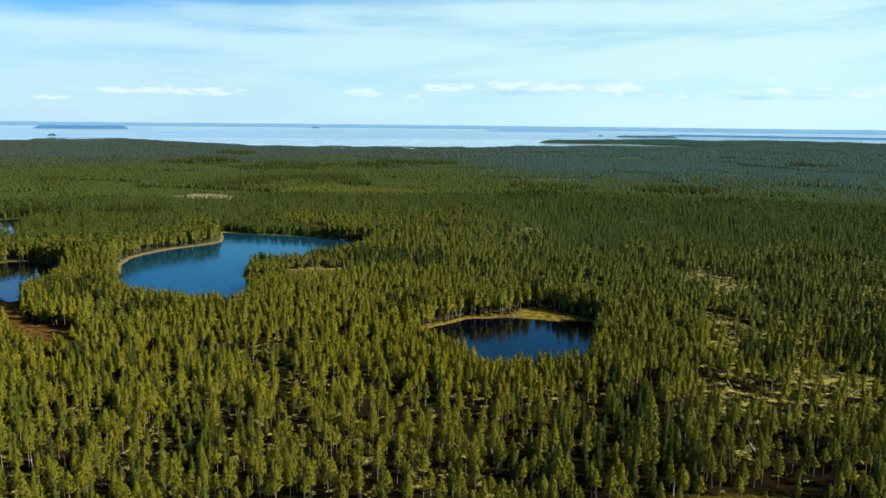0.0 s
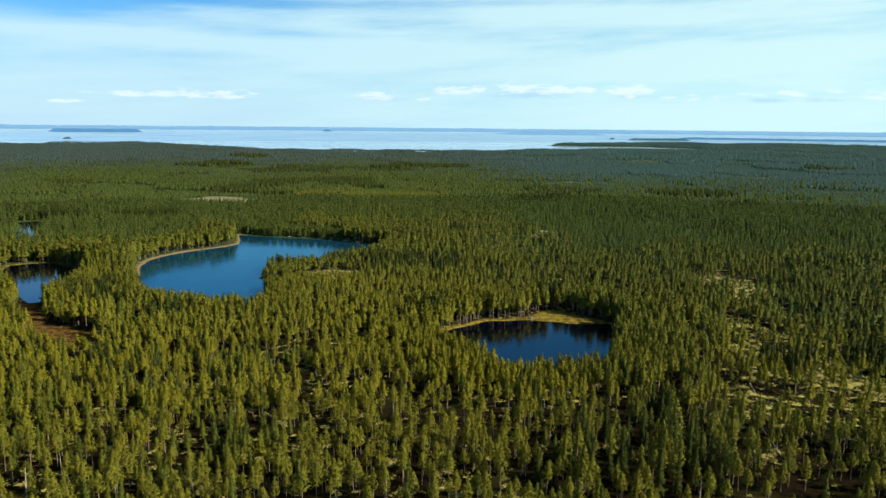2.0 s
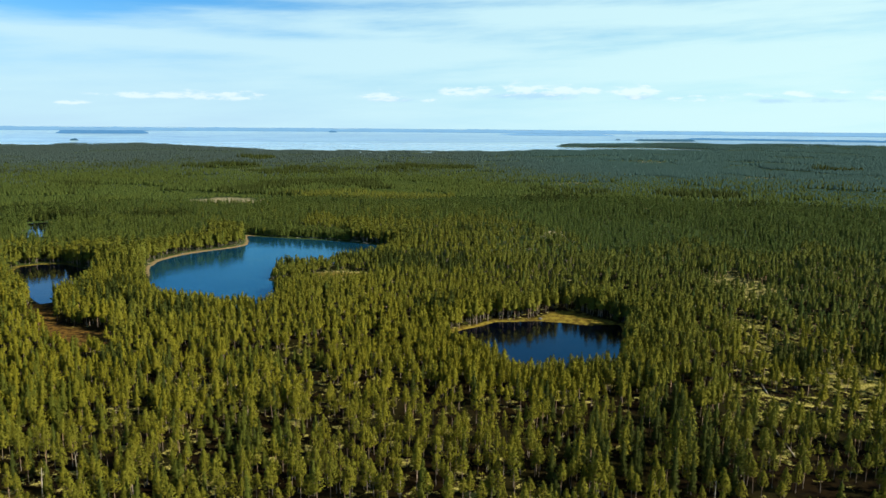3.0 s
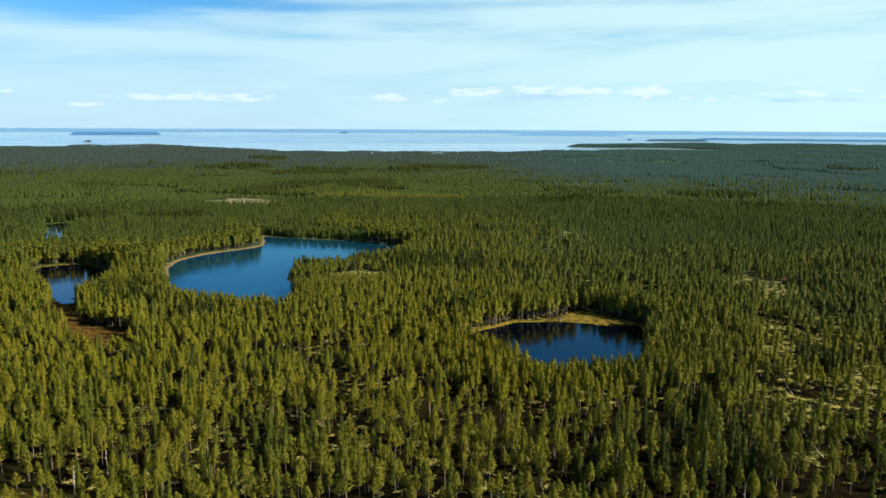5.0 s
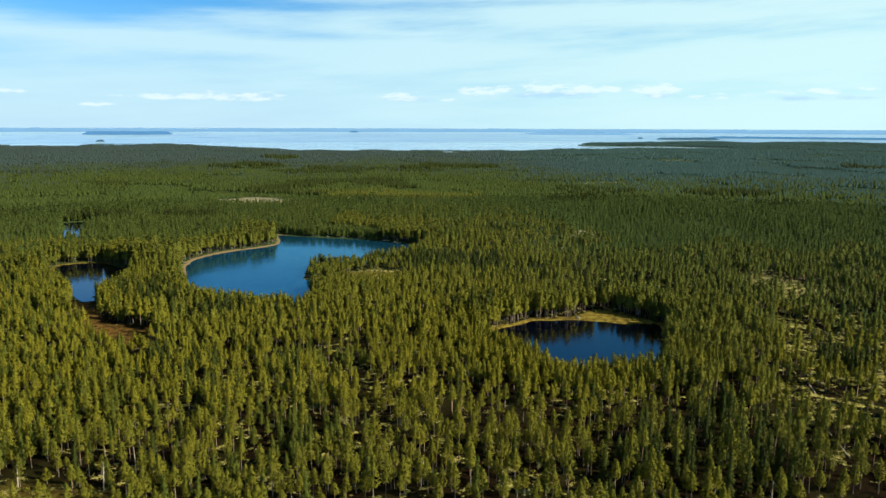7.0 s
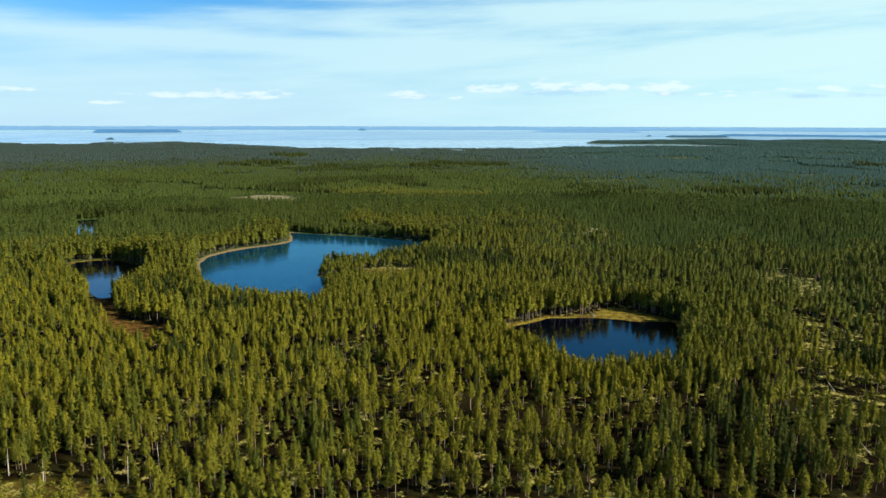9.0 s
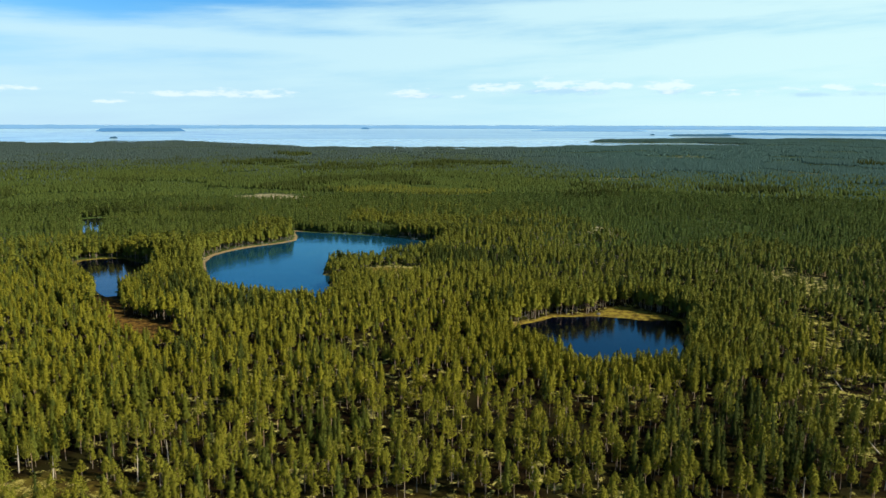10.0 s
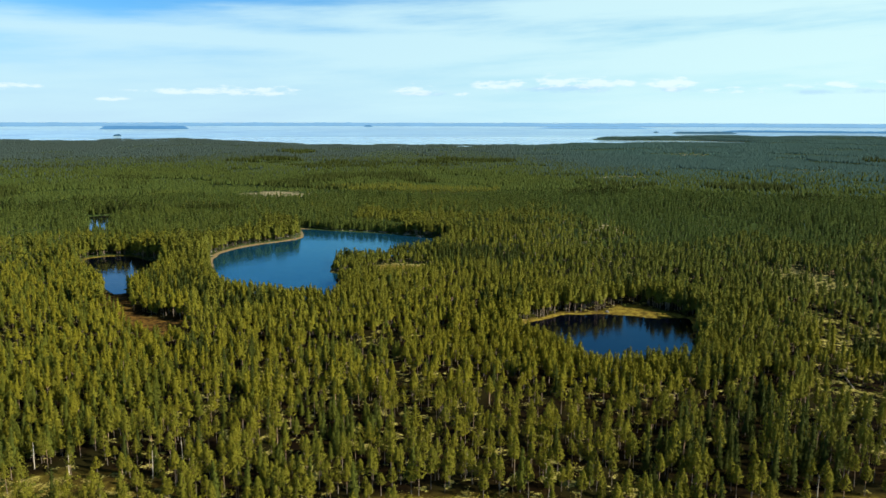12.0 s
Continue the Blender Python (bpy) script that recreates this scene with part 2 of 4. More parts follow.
def smooth_ring(points, steps=6):
    """A closed smooth line through the corners given."""
    p = np.array(points, float)
    out = []
    for i in range(len(p)):
        a, b, c, d = p[i - 1], p[i], p[(i + 1) % len(p)], p[(i + 2) % len(p)]
        for k in range(steps):
            s = k / steps
            out.append(0.5 * (2 * b + (c - a) * s + (2 * a - 5 * b + 4 * c - d) * s * s + (3 * b - a - 3 * c + d) * s ** 3))
    return np.array(out)


BLUE_LAKE = smooth_ring([(-218, 465), (-225, 484), (-227, 508), (-220, 529), (-209, 546), (-196, 560), (-186, 577), (-190, 600), (-199, 627), (-184, 624), (-155, 616), (-124, 609), (-94, 596), (-66, 583), (-60, 573), (-80, 520), (-108, 498), (-128, 491), (-135, 480), (-133, 462), (-128, 442), (-115, 446), (-112, 437), (-121, 428), (-118, 410), (-111, 376), (-128, 368), (-152, 375), (-175, 386), (-191, 408)])
DARK_POND = smooth_ring([(-5, 337), (5, 344), (14, 353), (23, 354), (36, 355), (49, 353), (60, 349), (72, 351), (77, 344), (61, 286), (52, 277), (38, 275), (29, 270), (20, 269), (15, 280), (9, 292), (1, 302), (-8, 312), (-11, 326)])
WEST_POND = smooth_ring([(-315, 476), (-309, 483), (-303, 487), (-290, 488), (-278, 481), (-265, 471), (-252, 458), (-240, 418), (-233, 395), (-235, 379), (-241, 377), (-258, 394), (-279, 418), (-306, 452)])
FAR_POND = smooth_ring([(-442, 690), (-422, 707), (-404, 705), (-408, 680), (-397, 650), (-378, 614), (-384, 602), (-396, 610), (-412, 645), (-427, 672)])
BOG = smooth_ring([(-244, 378), (-234, 376), (-221, 356), (-210, 339), (-201, 332), (-189, 328), (-177, 325), (-168, 307), (-168, 297), (-179, 296), (-191, 306), (-204, 319), (-218, 334), (-231, 350), (-241, 366)])
GRASS = smooth_ring([(32, 354), (40, 363), (46, 370), (55, 371), (66, 361), (76, 352), (60, 349)])
LAKES = (BLUE_LAKE, DARK_POND, WEST_POND, FAR_POND)


def ring_distance(x, y, ring):
    """Metres from a closed line, minus inside."""
    best = np.full(x.shape, 1e9)
    inside = np.zeros(x.shape, bool)
    for (ax, ay), (bx, by) in zip(ring, np.roll(ring, -1, 0)):
        dx, dy = bx - ax, by - ay
        s = np.clip(((x - ax) * dx + (y - ay) * dy) / (dx * dx + dy * dy + 1e-9), 0, 1)
        best = np.minimum(best, (x - ax - s * dx) ** 2 + (y - ay - s * dy) ** 2)
        crosses = (ay > y) != (by > y)
        inside ^= crosses & (x < ax + (y - ay) * dx / (dy if abs(dy) > 1e-9 else 1e-9))
    return np.where(inside, -1.0, 1.0) * np.sqrt(best)


def near_ring(x, y, ring, reach=80.0):
    """The same, worked out only within reach of the line."""
    d = np.full(x.shape, reach)
    lo, hi = ring.min(0) - reach, ring.max(0) + reach
    k = (x > lo[0]) & (x < hi[0]) & (y > lo[1]) & (y < hi[1])
    if k.any():
        d[k] = np.minimum(ring_distance(x[k], y[k], ring), reach)
    return d


LATTICE = rng.random((256, 256))


def value_noise(x, y, size, seed=0):
    u, v = np.asarray(x) / size + 37.3 * seed, np.asarray(y) / size + 91.7 * seed
    i, j = np.floor(u).astype(int), np.floor(v).astype(int)
    s, t = u - i, v - j
    s, t = s * s * (3 - 2 * s), t * t * (3 - 2 * t)
    g = lambda a, b: LATTICE[a % 256, b % 256]
    return (g(i, j) * (1 - s) + g(i + 1, j) * s) * (1 - t) + (g(i, j + 1) * (1 - s) + g(i + 1, j + 1) * s) * t


def fractal(x, y, size, seed=0):
    return (value_noise(x, y, size, seed) + 0.5 * value_noise(x, y, size / 2.1, seed + 1) + 0.25 * value_noise(x, y, size / 4.3, seed + 2)) / 1.75


def ease(v, lo, hi):
    s = np.clip((v - lo) / (hi - lo), 0, 1)
    return s * s * (3 - 2 * s)


SHORE_X = [-6000, -2500, -1930, -1480, -1108, -780, -580, -300, -72, 200, 408, 640, 810, 1011, 1250, 1380, 1560, 1723, 2200, 2672, 6000]
SHORE_Y = [3100, 3130, 3220, 3350, 3060, 2830, 2730, 2720, 2730, 2800, 2900, 2990, 3040, 3060, 3330, 3650, 4180, 4230, 4290, 4340, 4600]
SPIT = smooth_ring([(505, 3810), (600, 3740), (760, 3700), (900, 3690), (1040, 3620), (1150, 3480), (1500, 3500), (1600, 4100), (1400, 4260), (1100, 4250), (800, 4120), (600, 3960)])


def wide_lake(x, y):
    """Metres beyond the shore of the wide lake, minus on land."""
    d = (y - np.interp(x, SHORE_X, SHORE_Y) - 60 * (fractal(x, y, 240, 5) - 0.5)) * 0.8
    return np.minimum(d, near_ring(x, y, SPIT, 400.0))


# centre, half widths, strength of the open places
OPEN = [(-305, 900, 52, 42, 1.0), (81, 634, 15, 28, 0.8), (167, 430, 19, 42, 1.0), (-88, 453, 27, 20, 1.0),
        (-26, 158, 32, 9, 1.0), (-137, 161, 34, 9, 0.85), (76, 164, 34, 10, 1.0),
        (560, 1340, 80, 60, 0.7), (180, 1220, 70, 40, 0.7), (-330, 1280, 50, 50, 0.7), (720, 1290, 80, 50, 0.7),
        (520, 1980, 60, 80, 0.7), (-60, 1980, 40, 80, 0.7), (-480, 1590, 60, 60, 0.7)]
# lichen glades between the pines
OPEN_SMALL = [(104, 242, 10, 22, 1.0), (-3, 183, 7, 8, 0.7), (17, 175, 7, 6, 0.6), (96, 231, 8, 12, 0.9), (110, 262, 6, 12, 0.8), (118, 244, 9, 11, 0.85), (132, 244, 12, 10, 0.9), (148, 250, 10, 9, 0.8), (126, 286, 7, 14, 0.9), (133, 300, 8, 14, 0.85),
              (142, 338, 12, 14, 0.9), (150, 322, 8, 14, 0.8), (188, 409, 13, 12, 0.8), (87, 226, 12, 5, 0.7), (126, 230, 9, 9, 0.5), (143, 211, 7, 8, 0.5), (155, 238, 10, 11, 0.7), (92, 372, 13, 12, 0.75), (134, 240, 16, 8, 0.8), (160, 250, 14, 9, 0.8), (152, 266, 10, 8, 0.7), (166, 270, 9, 7, 0.7), (142, 226, 12, 6, 0.7), (249, 392, 16, 28, 0.9), (171, 360, 8, 18, 0.8), (95, 200, 8, 8, 0.7),
              (-107, 251, 10, 12, 0.75), (-98, 240, 9, 9, 0.7), (-114, 221, 8, 9, 0.7)]
# a stretch of heath with few trees: centre, half widths
HEATHLAND = (152, 268, 52, 64)
# wider thinly wooded stretches, open in patches
THIN = [(150, 290, 52, 84, 1.0), (210, 385, 45, 45, 0.75)]


def openness(x, y, wide=1.0):
    o = np.zeros(np.shape(x))
    wob = fractal(x, y, 18, 9) - 0.5
    for cx, cy, rx, ry, s in OPEN + OPEN_SMALL:
        o = np.maximum(o, s * ease(((x - cx) / rx) ** 2 + ((y - cy) / ry) ** 2 + 1.6 * wob, 1.25, 0.5))
    for cx, cy, rx, ry, s in THIN:
        inside = ease(((x - cx) / rx) ** 2 + ((y - cy) / ry) ** 2, 1.2, 0.6)
        o = np.maximum(o, wide * s * inside * ease(fractal(x, y, 17, 13), 0.48, 0.63))
    return o


def heathland(x, y):
    cx, cy, rx, ry = HEATHLAND
    return ease(((x - cx) / rx) ** 2 + ((y - cy) / ry) ** 2 + 0.8 * (fractal(x, y, 30, 15) - 0.5), 1.2, 0.5)


def lake_distance(x, y):
    d = near_ring(x, y, LAKES[0])
    for ring in LAKES[1:]:
        d = np.minimum(d, near_ring(x, y, ring))
    return d


def height(x, y):
    """The ground: low swells, banks that dip into the lakes (water lies at 0)."""
    x, y = np.asarray(x, float), np.asarray(y, float)
    d = lake_distance(x, y)
    swell = 1.0 + 5.0 * (fractal(x, y, 170, 3) - 0.42) * ease(y, 1500, 900) + 9.0 * (fractal(x, y, 520, 6) - 0.45) * ease(y, 900, 1500) + 0.5 * (value_noise(x, y, 12, 4) - 0.5) * ease(y, 900, 650)
    swell = swell + 3.0 * ease(x, 60, 260) * ease(y, 250, 420)
    land = 0.25 + np.clip(d, 0, 6) * 0.10 + ease(d, 4, 60) * np.maximum(swell, 0.0)
    bogd = near_ring(x, y, BOG, 20.0)
    land = np.where(bogd < 20, land * ease(bogd, -2, 20) + 0.3 * (1 - ease(bogd, -2, 20)), land)
    z = np.where(d < 0, np.maximum(d * 0.25, -3.0) + 0.25 * ease(d, -1.2, 0), land)
    w = wide_lake(x, y)
    z = z + 11.0 * ease(x, 480, 1000) * ease(y, 3450, 3850) * ease(-w, 20, 350)
    return np.where(w > -60, z * ease(-w, 0, 60) - 2.5 * ease(w, -4, 25), z)


# ---- the ground, one sheet ----
def lines(lo, hi, step, outer_lo, outer_hi, growth):
    mid = list(np.arange(lo, hi + 0.1, step))
    a, s = [lo], step
    while a[-1] > outer_lo:
        s = min(s * growth, 120.0)
        a.append(a[-1] - s)
    b, s = [mid[-1]], step
    while b[-1] < outer_hi:
        s = min(s * growth, 120.0)
        b.append(b[-1] + s)
    return np.array(a[:0:-1] + mid + b[1:])


def mesh_of(name, verts, faces, materials, slots=None, tint=None, smooth=False, normals=None):
    """A mesh from whole arrays, with faces all of one size."""
    me = bpy.data.meshes.new(name)
    k = faces.shape[1]
    me.vertices.add(len(verts))
    me.vertices.foreach_set("co", np.ascontiguousarray(verts, np.float32).ravel())
    me.loops.add(faces.size)
    me.loops.foreach_set("vertex_index", np.ascontiguousarray(faces, np.int32).ravel())
    me.polygons.add(len(faces))
    me.polygons.foreach_set("loop_start", np.arange(0, faces.size, k, dtype=np.int32))
    if slots is not None:
        me.polygons.foreach_set("material_index", np.ascontiguousarray(slots, np.int32))
    me.polygons.foreach_set("use_smooth", np.full(len(faces), smooth))
    for m in materials:
        me.materials.append(m)
    if tint is not None:
        me.attributes.new("tint", "FLOAT", "FACE").data.foreach_set("value", np.ascontiguousarray(tint, np.float32))
    if normals is not None:
        me.attributes.new("custom_normal", "FLOAT_VECTOR", "POINT").data.foreach_set("vector", np.ascontiguousarray(normals, np.float32).ravel())
    me.update(calc_edges=True)
    return me


def build_ground():
    xs, ys = lines(-440, 290, 3.1, -5600, 5600, 1.22), lines(140, 712, 3.1, -2500, 5200, 1.12)
    xs, ys = np.union1d(xs, np.arange(460, 1700, 50.0)), np.union1d(ys, np.arange(3440, 4300, 40.0))      # closer over the spit
    gx, gy = np.meshgrid(xs, ys)
    gz = height(gx, gy)
    nx, ny = len(xs), len(ys)
    i = (np.arange(ny - 1)[:, None] * nx + np.arange(nx - 1)[None, :]).ravel()
    faces = np.stack([i, i + 1, i + nx + 1, i + nx], -1)
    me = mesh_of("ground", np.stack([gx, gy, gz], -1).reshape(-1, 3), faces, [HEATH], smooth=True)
    d = lake_distance(gx, gy)
    o = openness(gx, gy)
    bare = np.clip((0.50 * fractal(gx, gy, 60, 21) + 0.07) * ease(gy, 680, 420) + (0.38 + 0.4 * ease(gy, 380, 430)) * o + 0.2 * o * ease(gy, 560, 700), 0, 1.0)
    bare = np.clip(bare + 0.06 * heathland(gx, gy), 0, 1)
    # lichen thinned at the near right to stand in for deep shade
    bare = bare * (1 - 0.7 * ease(gx, 0, 50) * ease(gx, 115, 85) * ease(gy, 250, 215) * (o < 0.3))
    # pale sand along the north-west shore of the blue lake and the rim of the ponds
    dl = near_ring(gx, gy, BLUE_LAKE)
    sand = 0.85 * ease(dl + 4.0 * (fractal(gx, gy, 22, 27) - 0.5), 4.6, 1.6) * ease(gx + 0.25 * (gy - 500), -150, -168) * ease(gy, 425, 470)
    sand = np.maximum(sand, ease(dl, 2.6, 1.0) * 0.36 * ease(gy, 560, 590) * ease(fractal(gx, gy, 30, 29), 0.40, 0.55))
    sand = np.maximum(sand, 0.9 * ease(((gx + 60) / 11) ** 2 + ((gy - 588) / 5) ** 2, 1.3, 0.6))
    dp = np.minimum(near_ring(gx, gy, DARK_POND), near_ring(gx, gy, WEST_POND))
    bog = ease(near_ring(gx, gy, BOG, 20.0), 3, -4)
    sedge = np.maximum(ease(near_ring(gx, gy, GRASS, 20.0), 2, -2), ease(near_ring(gx, gy, DARK_POND), 3.4, 1.6) * ease(gy, 318, 336))
    sedge = np.maximum(sedge, ease(((gx + 87) / 22) ** 2 + ((gy - 458) / 8) ** 2, 1.3, 0.6))
    for cx, cy, rx, ry, s in ((-137, 161, 40, 11, 0.35), (-26, 158, 36, 10, 0.55), (76, 164, 38, 11, 0.55)):      # dry grass in the nearest openings
        sedge = np.maximum(sedge, s * ease(((gx - cx) / rx) ** 2 + ((gy - cy) / ry) ** 2 + 1.2 * (fractal(gx, gy, 14, 37) - 0.5), 1.2, 0.5))
    sedge = np.maximum(sedge, 0.7 * ease(dp, 2.6, 1.2) * ease(gy, 330, 400) * ease(gx, -268, -288))
    for name, v in (("bare", bare), ("sand", sand), ("bog", bog), ("sedge", sedge), ("far_floor", ease(np.hypot(gx, gy), 380, 700))):
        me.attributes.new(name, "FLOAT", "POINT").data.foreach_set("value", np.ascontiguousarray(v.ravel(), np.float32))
    tagged(new("ground", me), "forest floor of moss darkened for shade, heather and pale lichen", "ground", kind="structure")


build_ground()


def sheet_of_water(name, ring, mat, label):
    """Level water that runs a little under its banks."""
    bm = bmesh.new()
    c = ring.mean(0)
    out = []
    for a, b, d in zip(np.roll(ring, 1, 0), ring, np.roll(ring, -1, 0)):
        t = d - a
        nrm = np.array([t[1], -t[0]]) / (np.hypot(*t) + 1e-9)
        out.append(nrm)
    area = 0.5 * np.sum(ring[:, 0] * np.roll(ring[:, 1], -1) - np.roll(ring[:, 0], -1) * ring[:, 1])
    sign = 1.0 if area > 0 else -1.0
    vs = [bm.verts.new((p[0] + sign * 0.8 * o[0], p[1] + sign * 0.8 * o[1], 0.0)) for p, o in zip(ring, out)]
    f = bm.faces.new(vs if area > 0 else vs[::-1])
    bmesh.ops.triangulate(bm, faces=[f])
    me = bpy.data.meshes.new(name)
    bm.to_mesh(me)
    bm.free()
    me.materials.append(mat)
    return tagged(new(name, me), label, "water", kind="structure")


sheet_of_water("water_blue_lake", BLUE_LAKE, LAKE, "blue forest lake with faint ripples between pine shores")
sheet_of_water("water_dark_pond", DARK_POND, POND, "dark still forest pond with a yellow grassy rim")
sheet_of_water("water_west_pond", WEST_POND, POND, "narrow dark blue pond running into a bog")
sheet_of_water("water_far_pond", FAR_POND, POND, "small far pond among the pines")

# the wide lake: level to the far reach, where it is lifted to the far shores as the horizon shows them
REACH, RIM = 4300.0, 4900.0
EL0, EL1 = -math.degrees(math.atan(EYE / REACH)), -0.30


def rim_radius(el):
    """How far out on the wide lake a waterline lies that is seen at this elevation."""
    return EYE / math.tan(radians(-el)) if el < EL0 else REACH + (RIM - REACH) * (el - EL0) / (EL1 - EL0)


def lake_level(r):
    el = EL0 + (EL1 - EL0) * (r - REACH) / (RIM - REACH)
    return np.where(r < REACH, 0.0, EYE + r * np.tan(np.radians(el)))


def build_wide_lake():
    rs = np.concatenate([np.linspace(2300, REACH, 12), np.linspace(REACH, RIM, 16)[1:], [4960.0]])
    an = np.radians(np.linspace(-62, 62, 125))
    rr, aa = np.meshgrid(rs, an, indexing="ij")
    v = np.stack([rr * np.sin(aa), rr * np.cos(aa), lake_level(rr)], -1).reshape(-1, 3)
    m = len(an)
    i = (np.arange(len(rs) - 1)[:, None] * m + np.arange(m - 1)[None, :]).ravel()
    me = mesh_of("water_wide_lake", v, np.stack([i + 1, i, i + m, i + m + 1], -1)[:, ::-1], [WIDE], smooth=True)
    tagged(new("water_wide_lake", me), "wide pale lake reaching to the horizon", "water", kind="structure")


build_wide_lake()


def far_land(name, az0, az1, base, top, label, taper=0.12, seed=0, category="island", mat=None, lumps=0.6):
    """A low wooded shore or island far off on the wide lake, between two bearings, with an uneven top."""
    r = rim_radius(base)
    count = max(10, int((az1 - az0) * 14))
    a = np.linspace(az0, az1, count)
    u = np.linspace(0, 1, count)
    full = (top - base) * math.pi / 180 * r
    h = full * (0.85 - 0.5 * lumps + lumps * fractal(a * 40, a * 0 + seed, 30, seed)) * np.minimum(1, np.minimum(u, 1 - u) / taper + 0.12)
    depth = min(60.0, 6.0 + 0.2 * (az1 - az0) * r * 0.017)
    rows = []
    for off, k in ((-0.5, 0.0), (-0.42, 0.75), (0.0, 1.0), (0.42, 0.75), (0.5, 0.0)):
        rad = r + off * depth * np.minimum(1, np.minimum(u, 1 - u) / taper + 0.1)
        z = lake_level(np.full(count, r)) - 0.6 + k * h
        rows.append(np.stack([rad * np.sin(np.radians(a)), rad * np.cos(np.radians(a)), z], -1))
    v = np.concatenate(rows)
    i = (np.arange(4)[:, None] * count + np.arange(count - 1)[None, :]).ravel()
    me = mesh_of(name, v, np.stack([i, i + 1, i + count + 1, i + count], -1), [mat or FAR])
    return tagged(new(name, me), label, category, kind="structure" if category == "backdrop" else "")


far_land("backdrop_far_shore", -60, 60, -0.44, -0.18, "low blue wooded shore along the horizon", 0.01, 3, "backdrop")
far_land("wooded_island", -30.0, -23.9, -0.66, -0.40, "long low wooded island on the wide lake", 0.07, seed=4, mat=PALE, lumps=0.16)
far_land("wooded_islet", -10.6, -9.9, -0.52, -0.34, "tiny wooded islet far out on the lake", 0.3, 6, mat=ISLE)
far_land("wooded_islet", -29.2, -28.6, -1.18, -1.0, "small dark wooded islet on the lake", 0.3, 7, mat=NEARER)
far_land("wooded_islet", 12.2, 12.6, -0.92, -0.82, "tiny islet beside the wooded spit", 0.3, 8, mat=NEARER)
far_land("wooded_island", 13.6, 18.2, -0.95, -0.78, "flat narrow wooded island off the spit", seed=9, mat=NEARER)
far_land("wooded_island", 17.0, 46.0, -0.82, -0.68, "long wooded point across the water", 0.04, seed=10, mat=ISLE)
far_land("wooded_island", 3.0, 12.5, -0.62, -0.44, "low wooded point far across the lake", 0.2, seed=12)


# ---- trees ----
def tuft_cards(rnd, centres, axis_xy, size, spread=0.38, lift=0.40, slim=1.0):
    """Small three-cornered sprays of needles that look outwards from the stem."""
    n = len(centres)
    out = centres - np.column_stack([axis_xy, centres[:, 2]])
    out[:, 2] = 0
    out /= np.linalg.norm(out, axis=1, keepdims=True) + 1e-6
    nrm = out + np.array([0, 0, lift]) + spread * rnd.normal(size=(n, 3))
    nrm /= np.linalg.norm(nrm, axis=1, keepdims=True)
    tip = 0.8 * out + np.array([0, 0, 0.35]) + 0.45 * rnd.normal(size=(n, 3))
    w = np.cross(nrm, tip)
    w /= np.linalg.norm(w, axis=1, keepdims=True) + 1e-6
    tip = np.cross(w, nrm)
    s = (size * rnd.uniform(0.6, 1.4, n) * (1.12 - 0.35 * centres[:, 2] / max(centres[:, 2].max(), 0.1)))[:, None]
    a, b = 0.95 / slim, 0.52 * slim
    v = np.stack([centres + tip * s * a, centres + (-0.55 * tip + b * w) * s, centres + (-0.55 * tip - b * w) * s], 1)
    rounded = np.repeat(out + np.array([0, 0, lift + 0.15]), 3, axis=0) + 0.60 * np.repeat(nrm, 3, axis=0)
    rounded /= np.linalg.norm(rounded, axis=1, keepdims=True)
    return v.reshape(-1, 3), np.arange(3 * n).reshape(-1, 3), rounded


def stem(rnd, top, radius, sides, bend=0.0, rings=4):
    z = np.linspace(0, 1, rings)
    lean = bend * rnd.normal(size=2)
    v = []
    for k in z:
        r = radius * (1 - 0.82 * k)
        a = np.arange(sides) * 2 * np.pi / sides
        v.append(np.column_stack([r * np.cos(a) + lean[0] * k * k, r * np.sin(a) + lean[1] * k * k, np.full(sides, k * top - (0.3 if k == 0 else 0))]))
    v = np.concatenate(v)
    f = []
    for q in range(rings - 1):
        for s in range(sides):
            a, b = q * sides + s, q * sides + (s + 1) % sides
            f += [(a, b, b + sides), (a, b + sides, a + sides)]
    return v, np.array(f), lean


